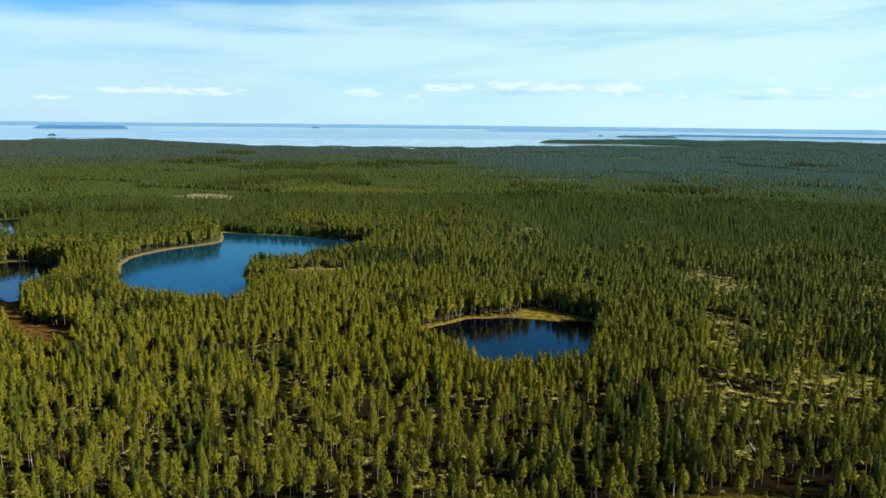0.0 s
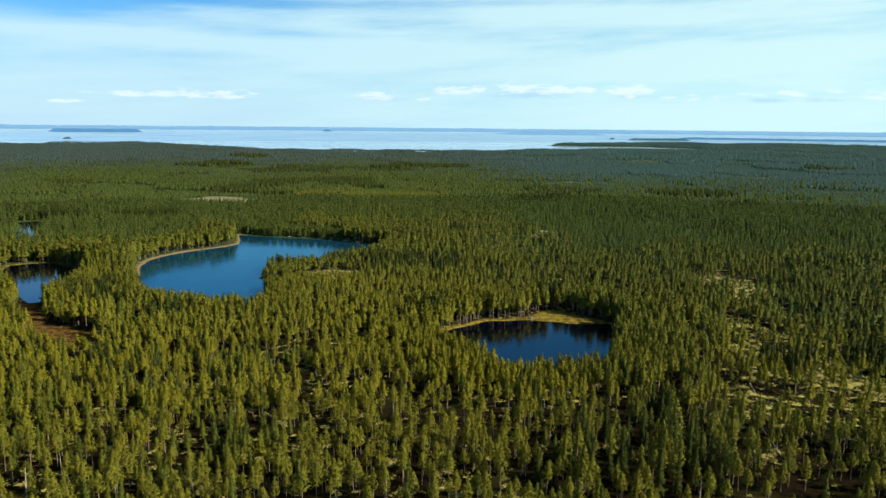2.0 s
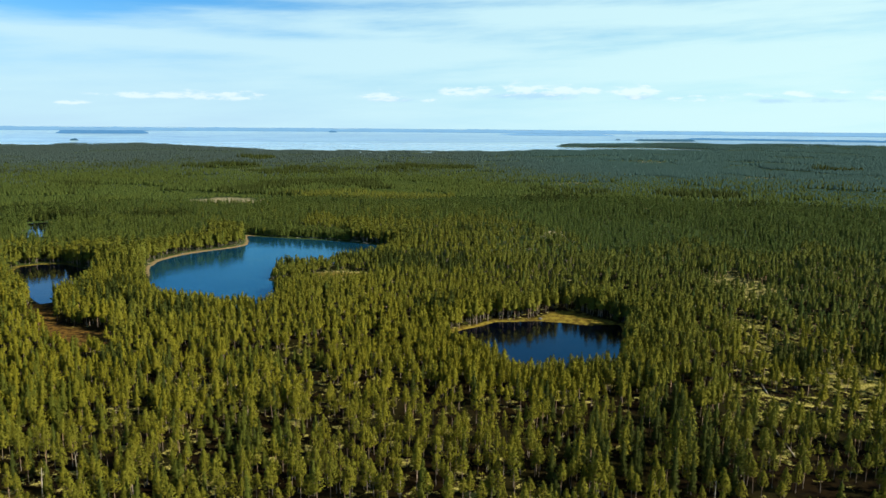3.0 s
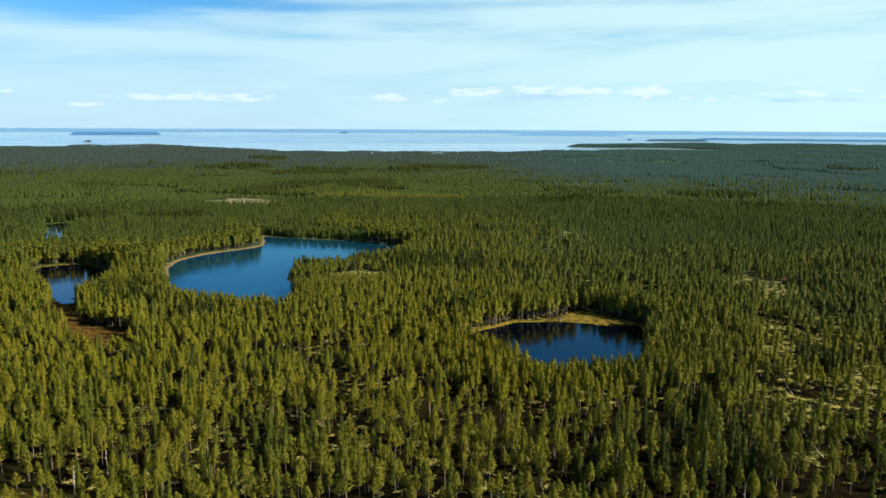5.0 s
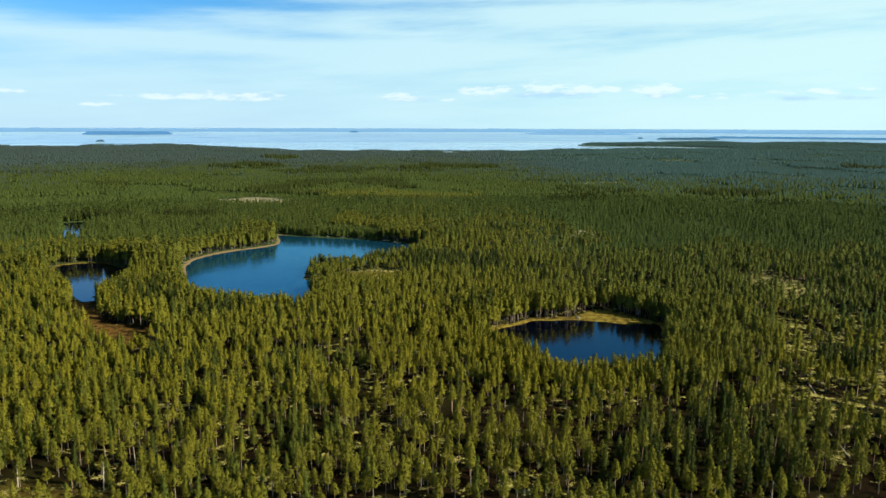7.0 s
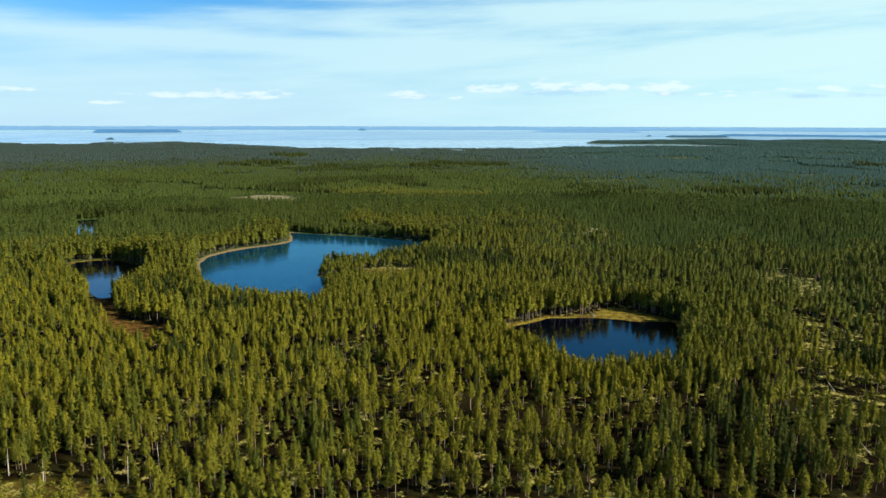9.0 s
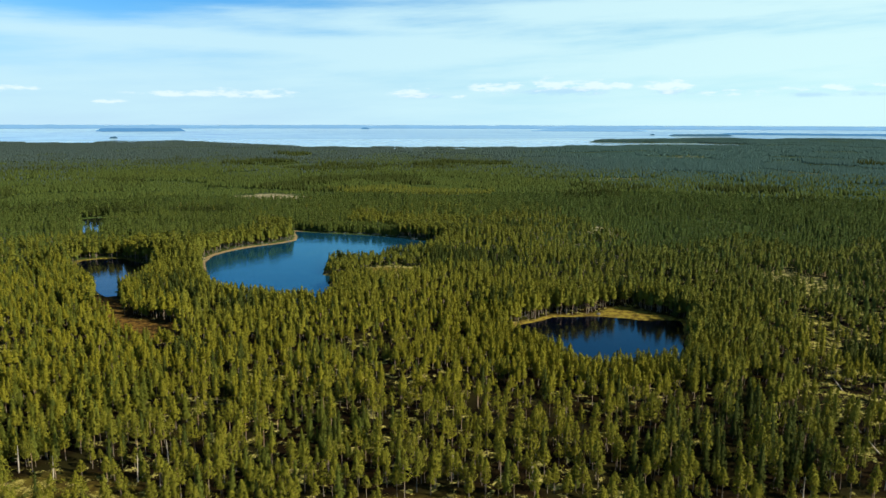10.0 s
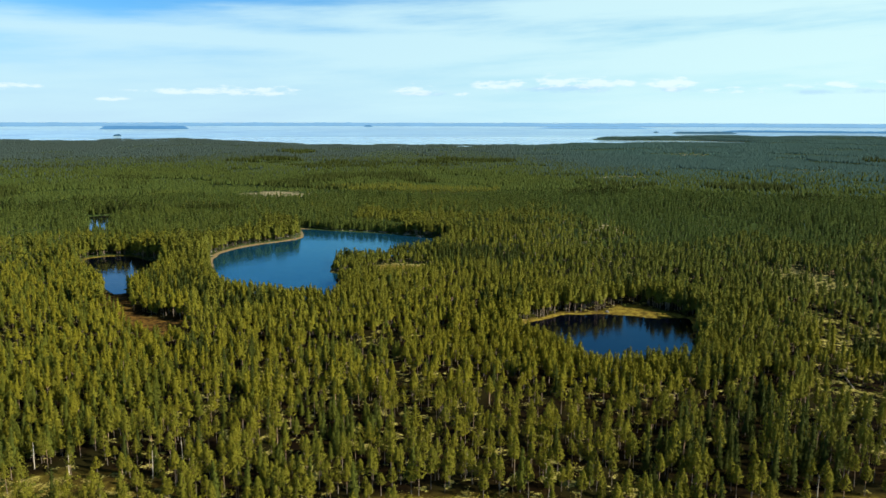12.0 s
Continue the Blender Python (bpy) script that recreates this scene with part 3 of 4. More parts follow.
def pine(seed, cards, tall=12.0, wide=1.55, low=0.34, size=0.62, sides=5, limbs=6, kind="pine", lift=0.40, core=1.0):
    """Stem and crown of a conifer: (stem verts, faces), (crown verts, faces)."""
    rnd = np.random.default_rng(seed)
    sv, sf, lean = stem(rnd, tall * 0.97, (0.12 if limbs else 0.15) * tall / 12, sides, 0.25, 4 if limbs else 2)
    for _ in range(limbs):                       # bare limbs in the lower crown
        h, a = rnd.uniform(low * 0.75, 0.8), rnd.uniform(0, 2 * np.pi)
        L = wide * 0.8 * (1.1 - h)
        p, d = np.array([lean[0] * h * h, lean[1] * h * h, h * tall]), np.array([np.cos(a), np.sin(a), 0.25]) * L
        w = np.array([-np.sin(a), np.cos(a), 0]) * 0.05
        base = len(sv)
        sv = np.concatenate([sv, [p + w, p - w, p + np.array([0, 0, 0.09]), p + d]])
        sf = np.concatenate([sf, [(base, base + 1, base + 3), (base + 1, base + 2, base + 3), (base + 2, base, base + 3)]])
    lobes = rnd.uniform(0.80, 1.15, (9, 7))      # uneven outline, whorl by whorl
    u = np.where(rnd.uniform(size=cards) < 0.6, rnd.uniform(0, 1, cards) ** 1.25, rnd.uniform(0, 1, cards))
    a = rnd.uniform(0, 2 * np.pi, cards)
    if kind == "spruce":
        prof = (1 - u) ** 0.85 * wide + 0.12
    else:
        prof = wide * (1 - u) ** (0.68 + 0.09 * (seed % 4)) * (0.50 + 0.50 * ease(u, -0.08, 0.26)) + 0.06
    lob = lobes[np.minimum((u * 9).astype(int), 8), (a / (2 * np.pi) * 7).astype(int) % 7]
    r = prof * lob * np.sqrt(rnd.uniform(0.40, 1.0, cards))
    z = tall * (low + (1.0 - low) * u) + 0.12 * r * (-1 if kind == "spruce" else 1)
    hh = z / tall
    ax = np.column_stack([lean[0] * hh * hh, lean[1] * hh * hh])
    c = np.column_stack([ax[:, 0] + r * np.cos(a), ax[:, 1] + r * np.sin(a), z])
    cv, cf, cn = tuft_cards(rnd, c, ax, size, lift=lift, slim=0.76 if core < 0.5 else 0.9)
    m, tiers = (5, 3) if cards > 120 else (4, 2)
    for k in range(tiers):                       # the shaded inner boughs, tier on tier
        b = low + (1 - low) * (0.05 + 0.85 * k / tiers)
        t = min(0.97, low + (1 - low) * (0.05 + 0.85 * (k + 1.5) / tiers))
        rr = 0.60 * core * wide * (1.0 - 0.85 * k / tiers)
        an = rnd.uniform(0, 6.28) + np.arange(m) * 2 * np.pi / m
        q = rr * rnd.uniform(0.8, 1.2, m)
        tv = np.column_stack([q * np.cos(an) + lean[0] * b * b, q * np.sin(an) + lean[1] * b * b, tall * (b + rnd.uniform(-0.03, 0.03, m))])
        tv = np.vstack([tv, [lean[0] * t * t, lean[1] * t * t, tall * t]])
        tn = np.column_stack([np.cos(an), np.sin(an), np.full(m, 0.6)])
        tn = np.vstack([tn / np.linalg.norm(tn, axis=1, keepdims=True), [0, 0, 1]])
        cf = np.concatenate([cf, len(cv) + np.array([(j, (j + 1) % m, m) for j in range(m)])])
        cv, cn = np.concatenate([cv, tv]), np.concatenate([cn, tn])
    sn = sv * np.array([1, 1, 0]) + 1e-4
    sn /= np.linalg.norm(sn, axis=1, keepdims=True)
    return (sv, sf, sn), (cv, cf, cn)


def spire(seed, tall=12.0, wide=1.5, low=0.25, tiers=3, sides=4):
    """A conifer far off: ragged tiers of boughs on a stem's line, uneven from side to side."""
    rnd = np.random.default_rng(seed)
    v, f = [], []
    for k in range(tiers):
        b = low + (1 - low) * k / tiers * 0.92
        t = low + (1 - low) * min(1.0, (k + 1.55) / tiers) if tiers > 1 else 1.0
        r = wide * (1 - 0.72 * k / max(tiers, 1)) * rnd.uniform(0.85, 1.15)
        base = len(v)
        ph = rnd.uniform(0, 6.28)
        for s in range(sides):
            a = ph + s * 2 * np.pi / sides
            q = r * rnd.uniform(0.75, 1.25)
            v.append((q * np.cos(a), q * np.sin(a), tall * (b + rnd.uniform(-0.05, 0.05))))
        v.append((rnd.normal() * 0.1, rnd.normal() * 0.1, tall * min(t, 1.0)))
        f += [(base + s, base + (s + 1) % sides, base + sides) for s in range(sides)]
    return np.array(v), np.array(f)


def scatter(inner, outer, step, seed, left=42.0, right=39.0):
    """Jittered spots over a ring of the land in front, as x, y."""
    rnd = np.random.default_rng(seed)
    x0 = outer * math.sin(radians(left)) + 60
    gx, gy = np.meshgrid(np.arange(-x0, x0, step), np.arange(60, outer, step))
    x = (gx + rnd.uniform(-0.5, 0.5, gx.shape) * step * 1.7).ravel()
    y = (gy + rnd.uniform(-0.5, 0.5, gx.shape) * step * 1.7).ravel()
    r = np.hypot(x, y)
    bearing = np.degrees(np.arctan2(x + 12, y + 40))
    keep = (r >= inner) & (r < outer) & (bearing > -left) & (bearing < right)
    return x[keep], y[keep], rnd


def with_rim(x, y, inner, outer, seed):
    """The spots given, with more of them along the lake shores, where the trees stand close."""
    ex, ey, _ = scatter(inner, min(outer, 760), 3.6, seed)
    d = lake_distance(ex, ey)
    k = (d > 2.5) & (d < 24)
    return np.concatenate([x, ex[k]]), np.concatenate([y, ey[k]])


STAND = rng.random((64, 64, 5))


def stands(x, y, size=125.0):
    """Stands of even age, as forestry leaves them: five random traits for the stand at each spot."""
    wx = x + 90 * (fractal(x, y, 90, 71) - 0.5)
    wy = (y + 90 * (fractal(x, y, 90, 75) - 0.5)) * 0.8
    ci, cj = np.floor(wx / size).astype(int), np.floor(wy / size).astype(int)
    best, bi, bj = np.full(x.shape, 1e9), ci.copy(), cj.copy()
    for di in (-1, 0, 1):
        for dj in (-1, 0, 1):
            t = STAND[(ci + di) % 64, (cj + dj) % 64]
            d = (wx - (ci + di + t[..., 3]) * size) ** 2 + (wy - (cj + dj + t[..., 4]) * size) ** 2
            m = d < best
            best, bi, bj = np.where(m, d, best), np.where(m, ci + di, bi), np.where(m, cj + dj, bj)
    return STAND[bi % 64, bj % 64]


def forest_kind(x, y, rnd):
    """Which trees grow at each spot: kept or not, 0 pine, 1 spruce, 2 young pine, 3 far tree in haze blue; and their
    height against 12 m.
    """
    d = lake_distance(x, y)
    o = openness(x, y, 0.55)
    keep = d > 1.5
    dl = near_ring(x, y, BLUE_LAKE)
    keep &= ~((dl < 1.5 + 4.0 * fractal(x, y, 14, 19)) & (x + 0.25 * (y - 500) < -160) & (y > 440))
    keep &= near_ring(x, y, BOG, 20.0) > 2.2 - 3.0 * fractal(x, y, 9, 23)
    keep &= near_ring(x, y, GRASS, 20.0) > 1.0
    keep &= wide_lake(x, y) < -4
    thin = fractal(x, y, 55, 31)
    dens = 0.84 - 0.16 * ease(np.hypot(x, y), 270, 200) - 0.42 * ease(thin, 0.55, 0.75) * (np.hypot(x, y) < 900)
    dens = dens + 0.55 * (fractal(x, y, 13, 35) - 0.5) * (np.hypot(x, y) < 700)
    edge = ease(d, 34, 12) * (d < 40)             # lake rims are thickly wooded
    dens = np.maximum(dens, edge) * (1 - 0.93 * o ** 1.5) * (1 - 0.32 * heathland(x, y))
    for cx, cy, rx, ry in CLUMPS[:3]:
        dens = np.where(((x - cx) / rx) ** 2 + ((y - cy) / ry) ** 2 < 1, 0.98, dens)
    keep &= rnd.uniform(size=x.shape) < dens
    r = np.hypot(x, y)
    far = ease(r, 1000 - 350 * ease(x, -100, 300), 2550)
    # more spruce to the right, its dark colour in place of cloud shadow
    spruce_field = fractal(x, y, 120, 44) + 0.10 * ease(x, -60, 260) * ease(r, 1100, 500)
    kind = np.where(rnd.uniform(size=x.shape) < 0.04 + 0.8 * ease(spruce_field, 0.70, 0.82), 1, 0)
    young = (fractal(x, y, 38, 61) > 0.73) & (y < 640) & (d > 25) & (rnd.uniform(size=x.shape) < 0.85)
    kind = np.where(young, 2, kind)
    kind = np.where((x > 135) & (y < 430) & (rnd.uniform(size=x.shape) < 0.5 * ease(x, 140, 185)) & (kind == 0), 2, kind)
    tall = rnd.normal(0.78, 0.14, x.shape).clip(0.40, 1.15)
    tall = tall + (0.80 - tall) * 0.5 * edge
    tall *= (1.0 + 0.10 * edge) * (1.0 - 0.14 * ease(r, 200, 320))
    tall *= 1.0 + 0.42 * ease(dl, 60, 20) * np.maximum(ease(y, 555, 590), ease(x, -185, -200) * ease(y, 440, 470))   # old trees on the far banks of the blue lake
    tall *= 1.0 - 0.30 * ease(((x + 95) / 45) ** 2 + ((y - 455) / 45) ** 2, 1.2, 0.6)
    rim = np.minimum(near_ring(x, y, DARK_POND), near_ring(x, y, WEST_POND) + 60 * (y < 440))
    tall *= 1.0 + 0.42 * ease(rim, 48, 20) * ease(y, 325, 350)      # and behind the ponds
    tall *= 1.0 - 0.5 * ease(((x + 392) / 36) ** 2 + ((y - 572) / 32) ** 2, 1.2, 0.6)
    tall *= 1.0 - 0.07 * ease(near_ring(x, y, DARK_POND), 30, 14) * ease(y, 312, 296)
    tall *= 1.0 + 0.30 * ease(near_ring(x, y, BOG, 40.0), 32, 10) * ease(y + 0.55 * x, 205, 225)
    tall *= 1.0 - 0.15 * ease(((x + 176) / 40) ** 2 + ((y - 288) / 22) ** 2, 1.2, 0.6)
    tall *= np.where(kind == 2, 0.70, 1.0) * np.where(rnd.uniform(size=x.shape) < 0.12, 0.6, 1.0)
    # further off the wood is a patchwork of stands
    st = stands(x, y)
    patch = r > 560 + 420 * st[..., 2] * fractal(x, y, 70, 33) - 110 * ease(x, 20, 200)
    low = patch & (st[..., 0] < 0.24)
    thin = patch & (st[..., 0] > 0.97)
    dark = patch & (st[..., 0] > 0.86) & ~thin & (r > 900)
    p = rnd.uniform(size=x.shape)
    green = np.where(patch, 0.50 + 0.3 * ease(x, 20, 200) + 0.5 * st[..., 1] + ease(r, 800, 1300), 0.03)
    q = np.where(patch, 0.4 * rnd.uniform(size=x.shape) + 0.6 * st[..., 4], p)
    kind = np.where((kind == 0) & (q < green), 2, kind)
    kind = np.where(low & (p < 0.9), 2, kind)
    kind = np.where(dark & (p < 0.75), 1, kind)
    # trees take the painted haze blue as they lie further off, sooner right
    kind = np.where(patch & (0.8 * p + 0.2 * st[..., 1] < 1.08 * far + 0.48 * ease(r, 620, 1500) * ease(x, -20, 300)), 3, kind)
    # further off some turn dark spruce, for shade the plain spires lack
    kind = np.where((kind == 2) & ~low & (p > 1.0 - (0.08 + 0.12 * ease(-x, -100, 250)) * ease(r, 780, 1150)), 1, kind)
    tall = np.where(patch, (0.6 * tall + 0.4 * 0.80) * (0.84 + 0.28 * st[..., 2]), tall)
    tall = np.where(low, tall * (0.74 - 0.26 * ease(r, 900, 1100)), tall)
    tall = np.where(dark, tall * 1.2, tall)
    for j, (cx, cy, rx, ry) in enumerate(CLUMPS):
        m = ((x - cx) / rx) ** 2 + ((y - cy) / ry) ** 2 + 1.2 * (fractal(x, y, rx, 97) - 0.5) < 1
        kind, tall, thin = np.where(m & (p < np.where((r < 300) & (j > 2), 0.4, 0.9)), 1, kind), np.where(m, tall * (1.18 + 0.35 * ease(r, 800, 1200)), tall), thin & ~m
    west = (np.degrees(np.arctan2(x, y)) < -27 - 5 * fractal(x, y, 60, 55)) & (r > 230) & (r < 640) & (d > 3)      # bright young pines west of the bog
    kind = np.where(west & (p < 0.96), np.where(p < 0.4, 2, 0), kind)
    old = ((x + 140) / 130) ** 2 + ((y - 965) / 48) ** 2 < 1
    kind, tall = np.where(old & (kind != 1), 0, kind), np.where(old, tall * 1.15, tall)
    keep &= ~(thin & (rnd.uniform(size=x.shape) < 0.5))
    return keep, kind, tall


# dark spruce clumps: centre, half widths; some near ones stand in for shaded pines
CLUMPS = [(137, 283, 13, 12), (176, 284, 14, 16), (176, 222, 14, 26), (-530, 1640, 60, 50), (-605, 2060, 60, 60), (-400, 1480, 70, 40), (-60, 1640, 90, 50), (-330, 742, 44, 26), (-420, 720, 40, 22), (330, 980, 60, 40), (-241, 945, 26, 14), (-503, 1567, 30, 26), (-590, 1560, 36, 20), (-566, 1953, 26, 30), (-150, 1545, 40, 22), (830, 1600, 60, 16), (-150, 345, 14, 12), (48, 193, 22, 19), (76, 190, 13, 8), (60, 230, 11, 46), (50, 392, 16, 7), (-18, 352, 12, 12), (-129, 258, 13, 10), (-112, 234, 9, 8), (-92, 254, 9, 7), (-74, 232, 11, 7), (-146, 272, 9, 8), (-73, 199, 8, 6)]


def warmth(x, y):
    """How yellow the needles are: less further off and to the right, more in the west and on the heath."""
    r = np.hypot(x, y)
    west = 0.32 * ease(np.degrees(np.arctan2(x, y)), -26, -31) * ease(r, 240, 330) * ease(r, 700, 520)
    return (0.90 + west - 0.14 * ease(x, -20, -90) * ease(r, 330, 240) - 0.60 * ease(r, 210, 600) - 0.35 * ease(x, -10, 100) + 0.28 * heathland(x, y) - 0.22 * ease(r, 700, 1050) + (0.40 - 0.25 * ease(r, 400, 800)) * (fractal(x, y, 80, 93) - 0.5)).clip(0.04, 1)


def plant(name, label, x, y, kind, tall, rnd, models, mats):
    """One sheet of woodland: every tree set down with its own turn, height and girth."""
    V, F, S, T, N = [], [], [], [], []
    base = 0
    pick = rnd.integers(0, 1000, len(x))
    zs = height(x, y)
    # the painted haze on kind 3 grows bluer to the right
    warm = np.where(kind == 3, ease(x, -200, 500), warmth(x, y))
    for kd in (0, 1, 2, 3):
        ms = models[min(kd, len(models) - 1)]
        for j, (mv, mf, msl, mn) in enumerate(ms):
            idx = np.nonzero((kind == kd) & (pick % len(ms) == j))[0]
            if not len(idx):
                continue
            a = rnd.uniform(0, 2 * np.pi, len(idx))
            s = tall[idx]
            g = rnd.uniform(0.80, 1.15, len(idx)) * (0.52 + 0.62 * s)
            ca, sa = (np.cos(a) * g)[:, None], (np.sin(a) * g)[:, None]
            lx, ly = rnd.normal(0, 0.02, (2, len(idx), 1))
            vz = mv[None, :, 2] * s[:, None]
            vx = mv[None, :, 0] * ca - mv[None, :, 1] * sa + x[idx][:, None] + lx * vz
            vy = mv[None, :, 0] * sa + mv[None, :, 1] * ca + y[idx][:, None] + ly * vz
            v = np.stack([vx, vy, vz + zs[idx][:, None]], -1).reshape(-1, 3)
            f = (mf[None] + (np.arange(len(idx)) * len(mv))[:, None, None]).reshape(-1, 3) + base
            base += len(v)
            V.append(v), F.append(f)
            c, q = np.cos(a)[:, None], np.sin(a)[:, None]
            N.append(np.stack([mn[None, :, 0] * c - mn[None, :, 1] * q, mn[None, :, 0] * q + mn[None, :, 1] * c, np.repeat(mn[None, :, 2], len(idx), 0)], -1).reshape(-1, 3))
            S.append(np.tile(msl, len(idx)))
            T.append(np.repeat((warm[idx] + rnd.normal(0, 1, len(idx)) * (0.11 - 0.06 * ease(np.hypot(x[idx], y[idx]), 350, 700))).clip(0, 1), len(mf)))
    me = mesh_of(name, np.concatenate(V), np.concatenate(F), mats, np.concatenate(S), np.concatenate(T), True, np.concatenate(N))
    return tagged(new(name, me), label, "forest", kind="stuff")


def joined(parts, slots):
    (sv, sf, sn), (cv, cf, cn) = parts
    return np.concatenate([sv, cv]), np.concatenate([sf, cf + len(sv)]), np.concatenate([np.full(len(sf), 4), np.full(len(cf), slots)]), np.concatenate([sn, cn])


WOOD = [PINE, SPRUCE, YOUNG, HAZED, BARK]


def conifers(seed, cards, size, sides, limbs, grow=1.0, lift=0.40, core=1.0, low=0.30):
    """Models of pine, spruce and young pine with so many sprays each."""
    return [[joined(pine(seed + k, cards, wide=grow * (1.35 + 0.13 * (k % 4)), low=low + 0.045 * (k % 5), size=size, sides=sides, limbs=limbs, lift=lift, core=core), 0) for k in range(8)],
            [joined(pine(seed + 20 + k, cards, wide=1.3 * grow, low=0.06, kind="spruce", limbs=0, size=size, sides=sides, lift=lift), 1) for k in range(4)],
            [joined(pine(seed + 30 + k, int(cards * 0.85), wide=1.4 * grow, low=0.12, limbs=0, size=size, sides=sides, lift=lift), 2) for k in range(5)],
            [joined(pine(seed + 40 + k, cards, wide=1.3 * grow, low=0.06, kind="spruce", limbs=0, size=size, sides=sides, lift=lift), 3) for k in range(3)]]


near_models = conifers(100, 250, 0.385, 4, 4, 1.36, core=0.3, low=0.36)
nearer_shore_models = conifers(150, 140, 0.52, 3, 0, 1.40, core=0.7, low=0.30)
next_models = conifers(200, 58, 0.78, 3, 0, 1.38, 0.5)
mid_models = conifers(300, 18, 1.45, 3, 0, 1.55, 1.4)


def spires(seed, tiers, sides, wide):
    out = []
    for kd, low in ((0, 0.42), (1, 0.36), (2, 0.40), (3, 0.36)):
        ms = []
        for k in range(6):
            v, f = spire(seed + 10 * kd + k, wide=wide * (1.0 if kd != 2 else 1.25), low=low, tiers=tiers, sides=sides)
            nv = v * np.array([1, 1, 0]) * (0.9 if kd == 1 else 0.5) + np.array([1e-4, 0, 0.5 if kd == 1 else 0.75])
            nv /= np.linalg.norm(nv, axis=1, keepdims=True)
            ms.append((v, f, np.full(len(f), kd), nv))
        out.append(ms)
    return out


def single_tree(seed, kd):
    """A near tree as a thing of its own: stem and crown under one root."""
    names, labels = ("pine_tree", "spruce_tree", "young_pine"), ("slender pine with an open olive-green crown above bare trunk", "dark green narrow spruce with boughs to the ground", "bushy bright green young pine on the heath")
    if kd == 0:
        (sv, sf, sn), (cv, cf, cn) = pine(seed, 330, wide=1.80 + 0.16 * (seed % 4), low=0.36 + 0.04 * (seed % 5), size=0.38, sides=7, limbs=12, core=0.25)
    elif kd == 1:
        (sv, sf, sn), (cv, cf, cn) = pine(seed, 340, wide=1.6, low=0.06, kind="spruce", limbs=0, size=0.44, sides=6)
    else:
        (sv, sf, sn), (cv, cf, cn) = pine(seed, 240, wide=1.75, low=0.08, limbs=0, size=0.52, sides=6)
    root = new(names[kd])
    tagged(root, labels[kd], "tree", "trees of the near forest")
    for nm, v, f, nv, mt in (("trunk", sv, sf, sn, BARK), ("crown", cv, cf, cn, (PINE, SPRUCE, YOUNG)[kd])):
        part = new(nm, mesh_of(nm, v, f, [mt], tint=np.full(len(f), 0.72), smooth=True, normals=nv))
        part.parent = root
    return root


def grow_forest():
    # 130 to 480 m: full trees; the nearest of them each a thing of its own
    x, y, rnd = scatter(125, 235, 3.35, 1)
    x, y = with_rim(x, y, 125, 235, 11)
    keep, kind, tall = forest_kind(x, y, rnd)
    x, y, kind, tall = x[keep], y[keep], kind[keep], tall[keep]
    order = np.argsort(np.where((y > 150) & (np.abs(x + 12) < 0.72 * y), y, 1e6))
    kind = np.minimum(kind, 2)
    own, rest = order[:300], order[300:]
    roots = [[single_tree(700 + 10 * kd + k, kd) for k in range((6, 3, 3)[kd])] for kd in range(3)]
    used = set()
    zs = height(x, y)
    for i in own:
        k = int(rnd.integers(0, len(roots[kind[i]])))
        root = roots[kind[i]][k]
        g = rnd.uniform(0.80, 1.15) * (0.52 + 0.62 * tall[i])
        m = Matrix.LocRotScale((x[i], y[i], zs[i]), Euler((rnd.normal() * 0.02, rnd.normal() * 0.02, rnd.uniform(0, 6.28))), (g, g, tall[i]))
        if (kind[i], k) in used:
            copy_thing(root, m)
        else:
            used.add((kind[i], k))
            root.matrix_basis = Matrix.LocRotScale(m.translation, m.to_euler(), None)
    plant("near_forest", "pine forest with scattered spruce on pale heath", x[rest], y[rest], kind[rest], tall[rest], rnd, near_models, WOOD)
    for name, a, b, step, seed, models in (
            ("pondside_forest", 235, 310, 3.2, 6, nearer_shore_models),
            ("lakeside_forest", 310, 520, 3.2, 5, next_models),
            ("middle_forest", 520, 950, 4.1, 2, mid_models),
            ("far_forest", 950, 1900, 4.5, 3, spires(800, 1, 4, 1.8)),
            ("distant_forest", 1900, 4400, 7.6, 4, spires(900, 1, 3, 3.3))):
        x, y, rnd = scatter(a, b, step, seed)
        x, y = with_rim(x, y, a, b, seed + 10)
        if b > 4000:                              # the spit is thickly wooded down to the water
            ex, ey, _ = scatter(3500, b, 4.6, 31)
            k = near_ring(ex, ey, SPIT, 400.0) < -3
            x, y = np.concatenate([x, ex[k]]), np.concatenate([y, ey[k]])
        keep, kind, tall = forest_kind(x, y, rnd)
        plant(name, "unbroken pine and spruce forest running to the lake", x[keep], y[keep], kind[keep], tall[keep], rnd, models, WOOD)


grow_forest()


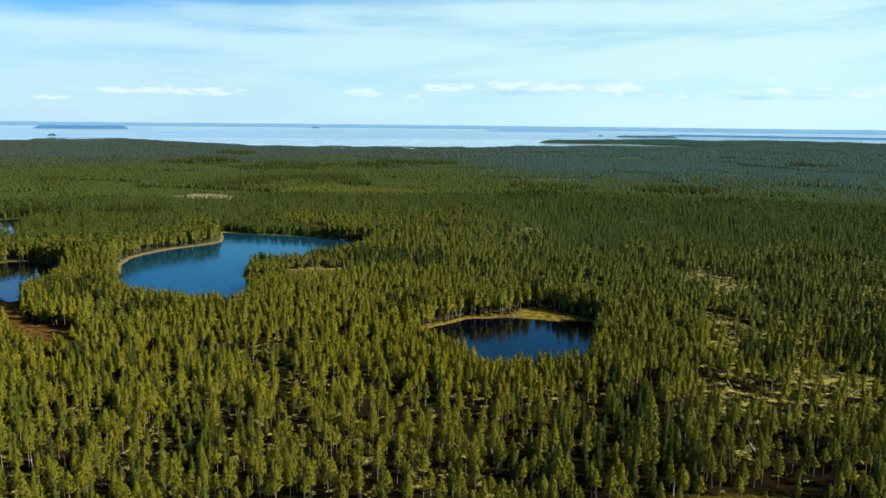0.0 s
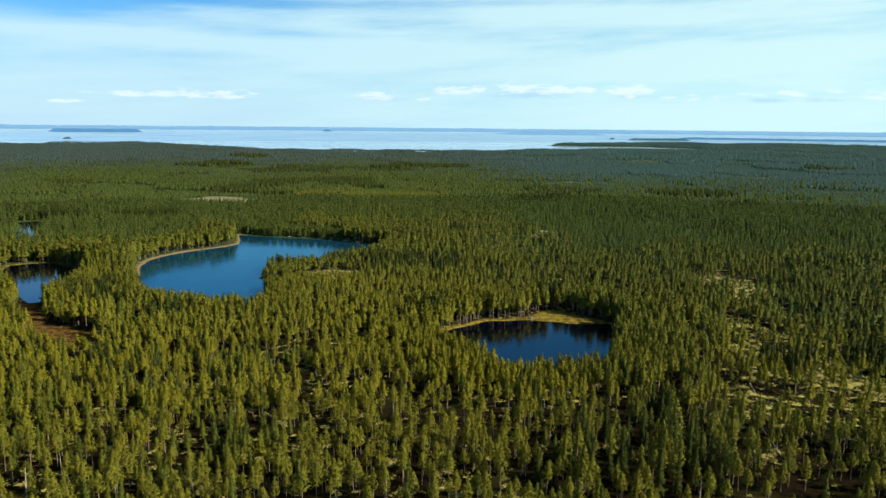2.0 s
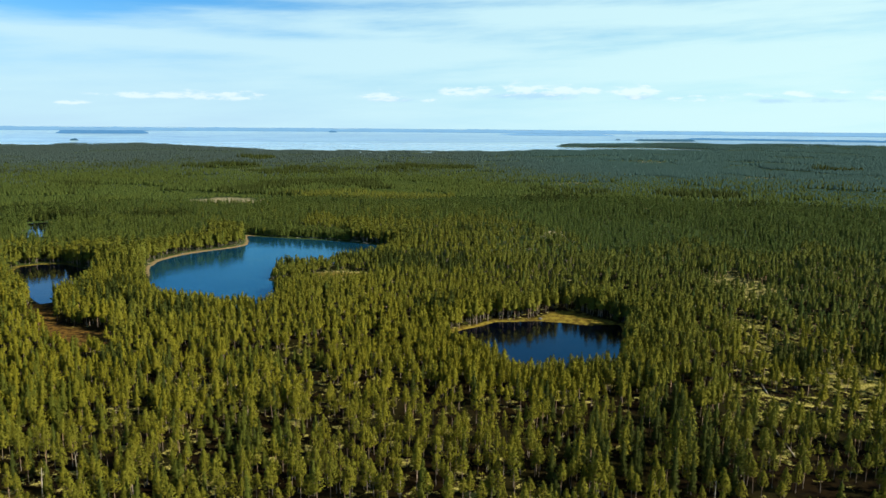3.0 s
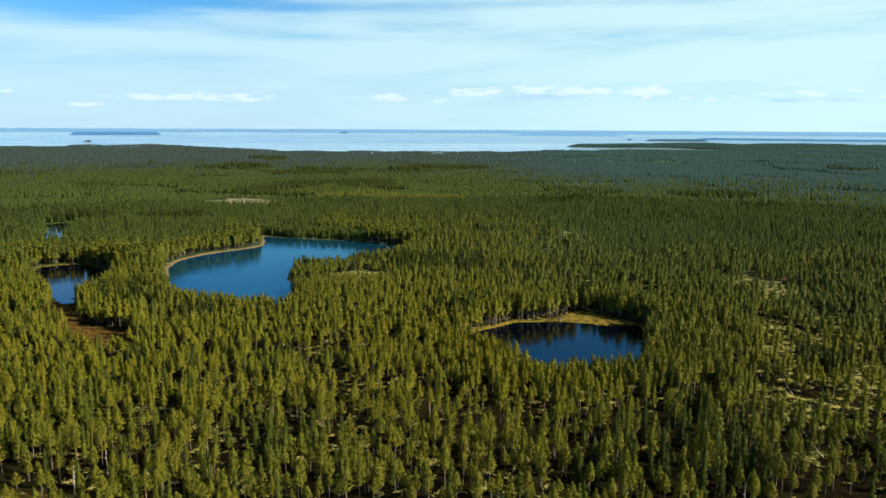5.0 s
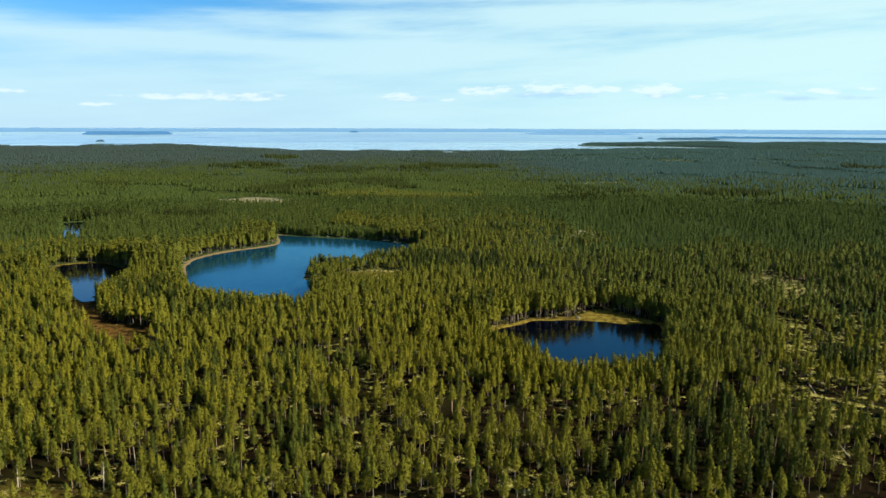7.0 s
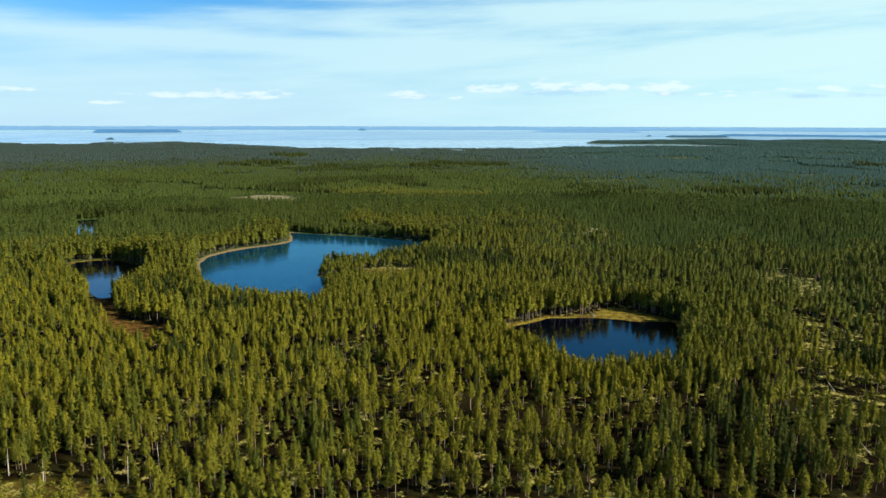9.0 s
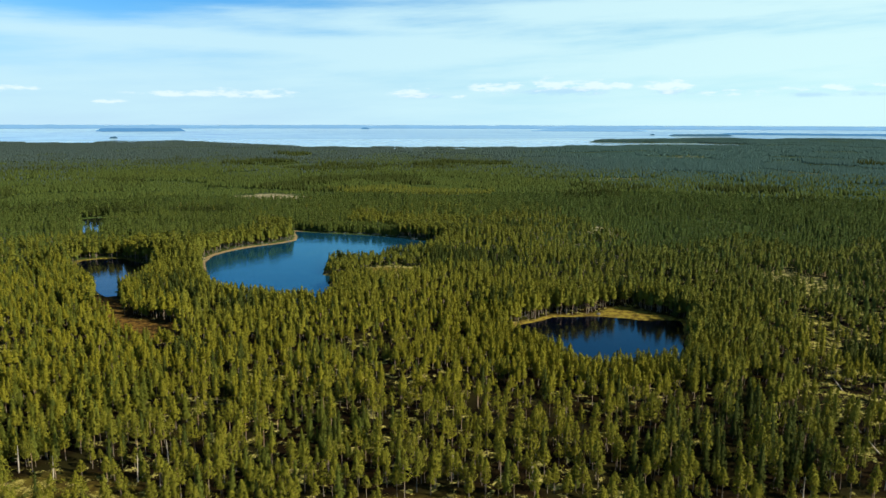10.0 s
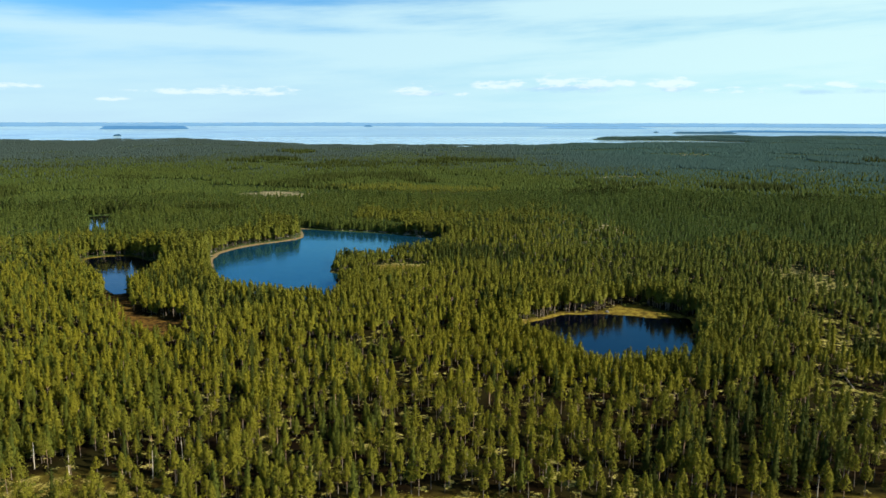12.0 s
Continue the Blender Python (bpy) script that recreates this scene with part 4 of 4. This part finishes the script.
# ---- low growth on the open heath ----
def build_scrub():
    """Dwarf pines and heather bushes where the wood opens."""
    x, y, rnd = scatter(120, 520, 2.6, 8, 38, 36)
    o = openness(x, y)
    d = lake_distance(x, y)
    thick = 0.60 * ease(o, 0.15, 0.6) + 0.05 + 0.25 * ease(d, 9, 5) * (d > 4)
    k = (rnd.uniform(size=x.shape) < thick) & (d > 3.0) & (near_ring(x, y, BOG, 20.0) > -3)
    x, y = x[k], y[k]
    models = []
    for j in range(5):
        r = np.random.default_rng(950 + j)
        c = r.normal(size=(14, 3)) * np.array([0.45, 0.45, 0.22]) + np.array([0, 0, 0.5])
        v, f, nv = tuft_cards(r, c, np.zeros((14, 2)), 0.36, 0.6, 0.7)
        models.append((v, f, np.full(len(f), j % 3 if j % 3 != 1 else 2), nv))
    kind = np.zeros(len(x), int)
    plant("heath_scrub", "low yellow-green scrub and dwarf pine on pale heath", x, y, kind, rnd.uniform(0.5, 1.5, len(x)), rnd, [models, models, models], WOOD)


build_scrub()


def build_outer_woods():
    """The same forest goes on to the sides and behind."""
    rnd = np.random.default_rng(77)
    n = 6200
    a = rnd.uniform(0, 360, n)
    r = np.where(np.arange(n) < 4200, 240 * np.sqrt(rnd.uniform(0, 1, n)), 240 + 460 * rnd.uniform(0, 1, n))
    x, y = r * np.sin(np.radians(a)), r * np.cos(np.radians(a))
    bearing = np.degrees(np.arctan2(x + 12, y + 40))
    k = (lake_distance(x, y) > 5) & ((bearing > 39) | (bearing < -42) | (np.hypot(x, y) < 124)) & (openness(x, y) < 0.4)
    x, y = x[k], y[k]
    kind, tall = np.where(rnd.uniform(size=len(x)) < 0.2, 1, 0), rnd.uniform(0.5, 1.0, len(x))
    below = np.hypot(x + 12, y) < 150
    for name, label, some, models in (
            ("forest_below", "green pines standing close together around the clearings", below, next_models),
            ("outer_forest", "pine forest around the lakes", ~below, spires(950, 2, 5, 1.9))):
        plant(name, label, x[some], y[some], kind[some], tall[some], rnd, models, WOOD)


build_outer_woods()


# ---- dead wood and stones ----
def dead_trunk(seed, length, radius, stubs):
    """A bare grey trunk with broken branch stubs, its foot at the origin and its length along z."""
    rnd = np.random.default_rng(seed)
    sv, sf, _ = stem(rnd, length, radius, 8, 0.18, 7)
    sv[:, :2] += rnd.normal(0, 0.012, (len(sv), 2))
    trunk = mesh_of("stem", sv, sf, [DEAD], smooth=True)
    branches = []
    for _ in range(stubs):
        h, a, L = rnd.uniform(0.3, 0.95) * length, rnd.uniform(0, 6.28), rnd.uniform(0.4, 1.3)
        d, w, b = np.array([np.cos(a), np.sin(a), 0.35]) * L, np.array([-np.sin(a), np.cos(a), 0]) * 0.035, 0
        p = np.array([0, 0, h])
        v = np.array([p + w, p - w, p + np.array([0, 0, 0.07]), p + d])
        f = np.array([(b, b + 1, b + 3), (b + 1, b + 2, b + 3), (b + 2, b, b + 3)])
        branches.append(mesh_of("branch", v, f, [DEAD]))
    return trunk, branches


def dead_tree(name, label, x, y, turn, seed, length, radius, lying, group):
    root = new(name)
    z = float(height(np.array([x]), np.array([y]))[0])
    trunk, branches = dead_trunk(seed, length, radius, 9)
    bole = new("stem", trunk)
    bole.parent = root
    for me in branches:
        p = new("branch", me)
        p.parent = bole
    root.matrix_basis = Matrix.Translation((x, y, z + (radius * 0.8 if lying else 0))) @ Euler((0, radians(88 if lying else 2), radians(turn))).to_matrix().to_4x4()
    return tagged(root, label, "dead tree", group)


for j, (x, y, turn, length) in enumerate(((109.5, 251, 80, 14), (98, 215, 83, 19), (96, 200, 84, 12), (113, 262, 70, 9), (150, 282, 12, 11), (138, 276, -8, 9), (88, 372, 8, 9), (94, 369, -12, 8), (99, 374, 20, 7), (84, 377, 4, 8), (91, 363, -5, 7))):
    dead_tree("fallen_log", "pale grey fallen pine trunk lying on open heath", x, y, turn, 60 + j, length, 0.24, True, "fallen trunks on the heath")
for j, (x, y, turn, length) in enumerate(((-68, 586, 10, 9), (-62, 588, -15, 8), (-57, 586, 5, 10), (-64, 589, 25, 7), (-88, 594.5, -28, 8), (-99, 601.5, -22, 9), (-112, 608, -12, 8), (-124, 612, -14, 9), (-139, 616, -8, 8), (-152, 618, -10, 7), (-166, 621.5, -10, 8))):
    dead_tree("driftwood_log", "bleached driftwood log at the edge of the lake", x, y, turn, 140 + j, length, 0.26, True, "driftwood of the lake shore")
for j, (x, y, length) in enumerate(((-116, 169, 8.5), (-140, 169, 7), (-152, 172, 8), (-21, 171, 6.5), (62, 172, 7.5), (-8, 178, 6), (-30, 178, 7), (-112, 179, 8))):
    dead_tree("dead_pine", "bare grey standing dead pine with broken stubs", x, y, 40 * j, 80 + j, length, 0.17, False, "standing dead pines")


def boulder(x, y, size, seed):
    bm = bmesh.new()
    bmesh.ops.create_icosphere(bm, subdivisions=2, radius=size)
    for v in bm.verts:
        v.co *= 1 + 0.35 * noise.noise(v.co * 1.3 / size + Vector((seed * 7.1, 0, 0)))
        v.co.z *= 0.7
    me = bpy.data.meshes.new("boulder")
    bm.to_mesh(me)
    bm.free()
    me.materials.append(STONE)
    ob = new("boulder", me)
    ob.location = (x, y, float(height(np.array([x]), np.array([y]))[0]) + 0.15 * size)
    tagged(ob, "grey rounded boulder at the water's edge", "boulder", "boulders of the shore")


STONE = plain("grey_granite", rgb(0.09, 0.085, 0.075), rgb(0.19, 0.175, 0.15), 1.5)
for j, (x, y, size) in enumerate(((37, 357.5, 1.1), (-229, 490, 0.8), (-222, 533, 0.9), (-190, 573, 1.0), (-203, 556, 0.7), (-100, 601, 0.9), (-85, 591, 1.1), (-128, 612, 0.8))):
    boulder(x, y, size, j)
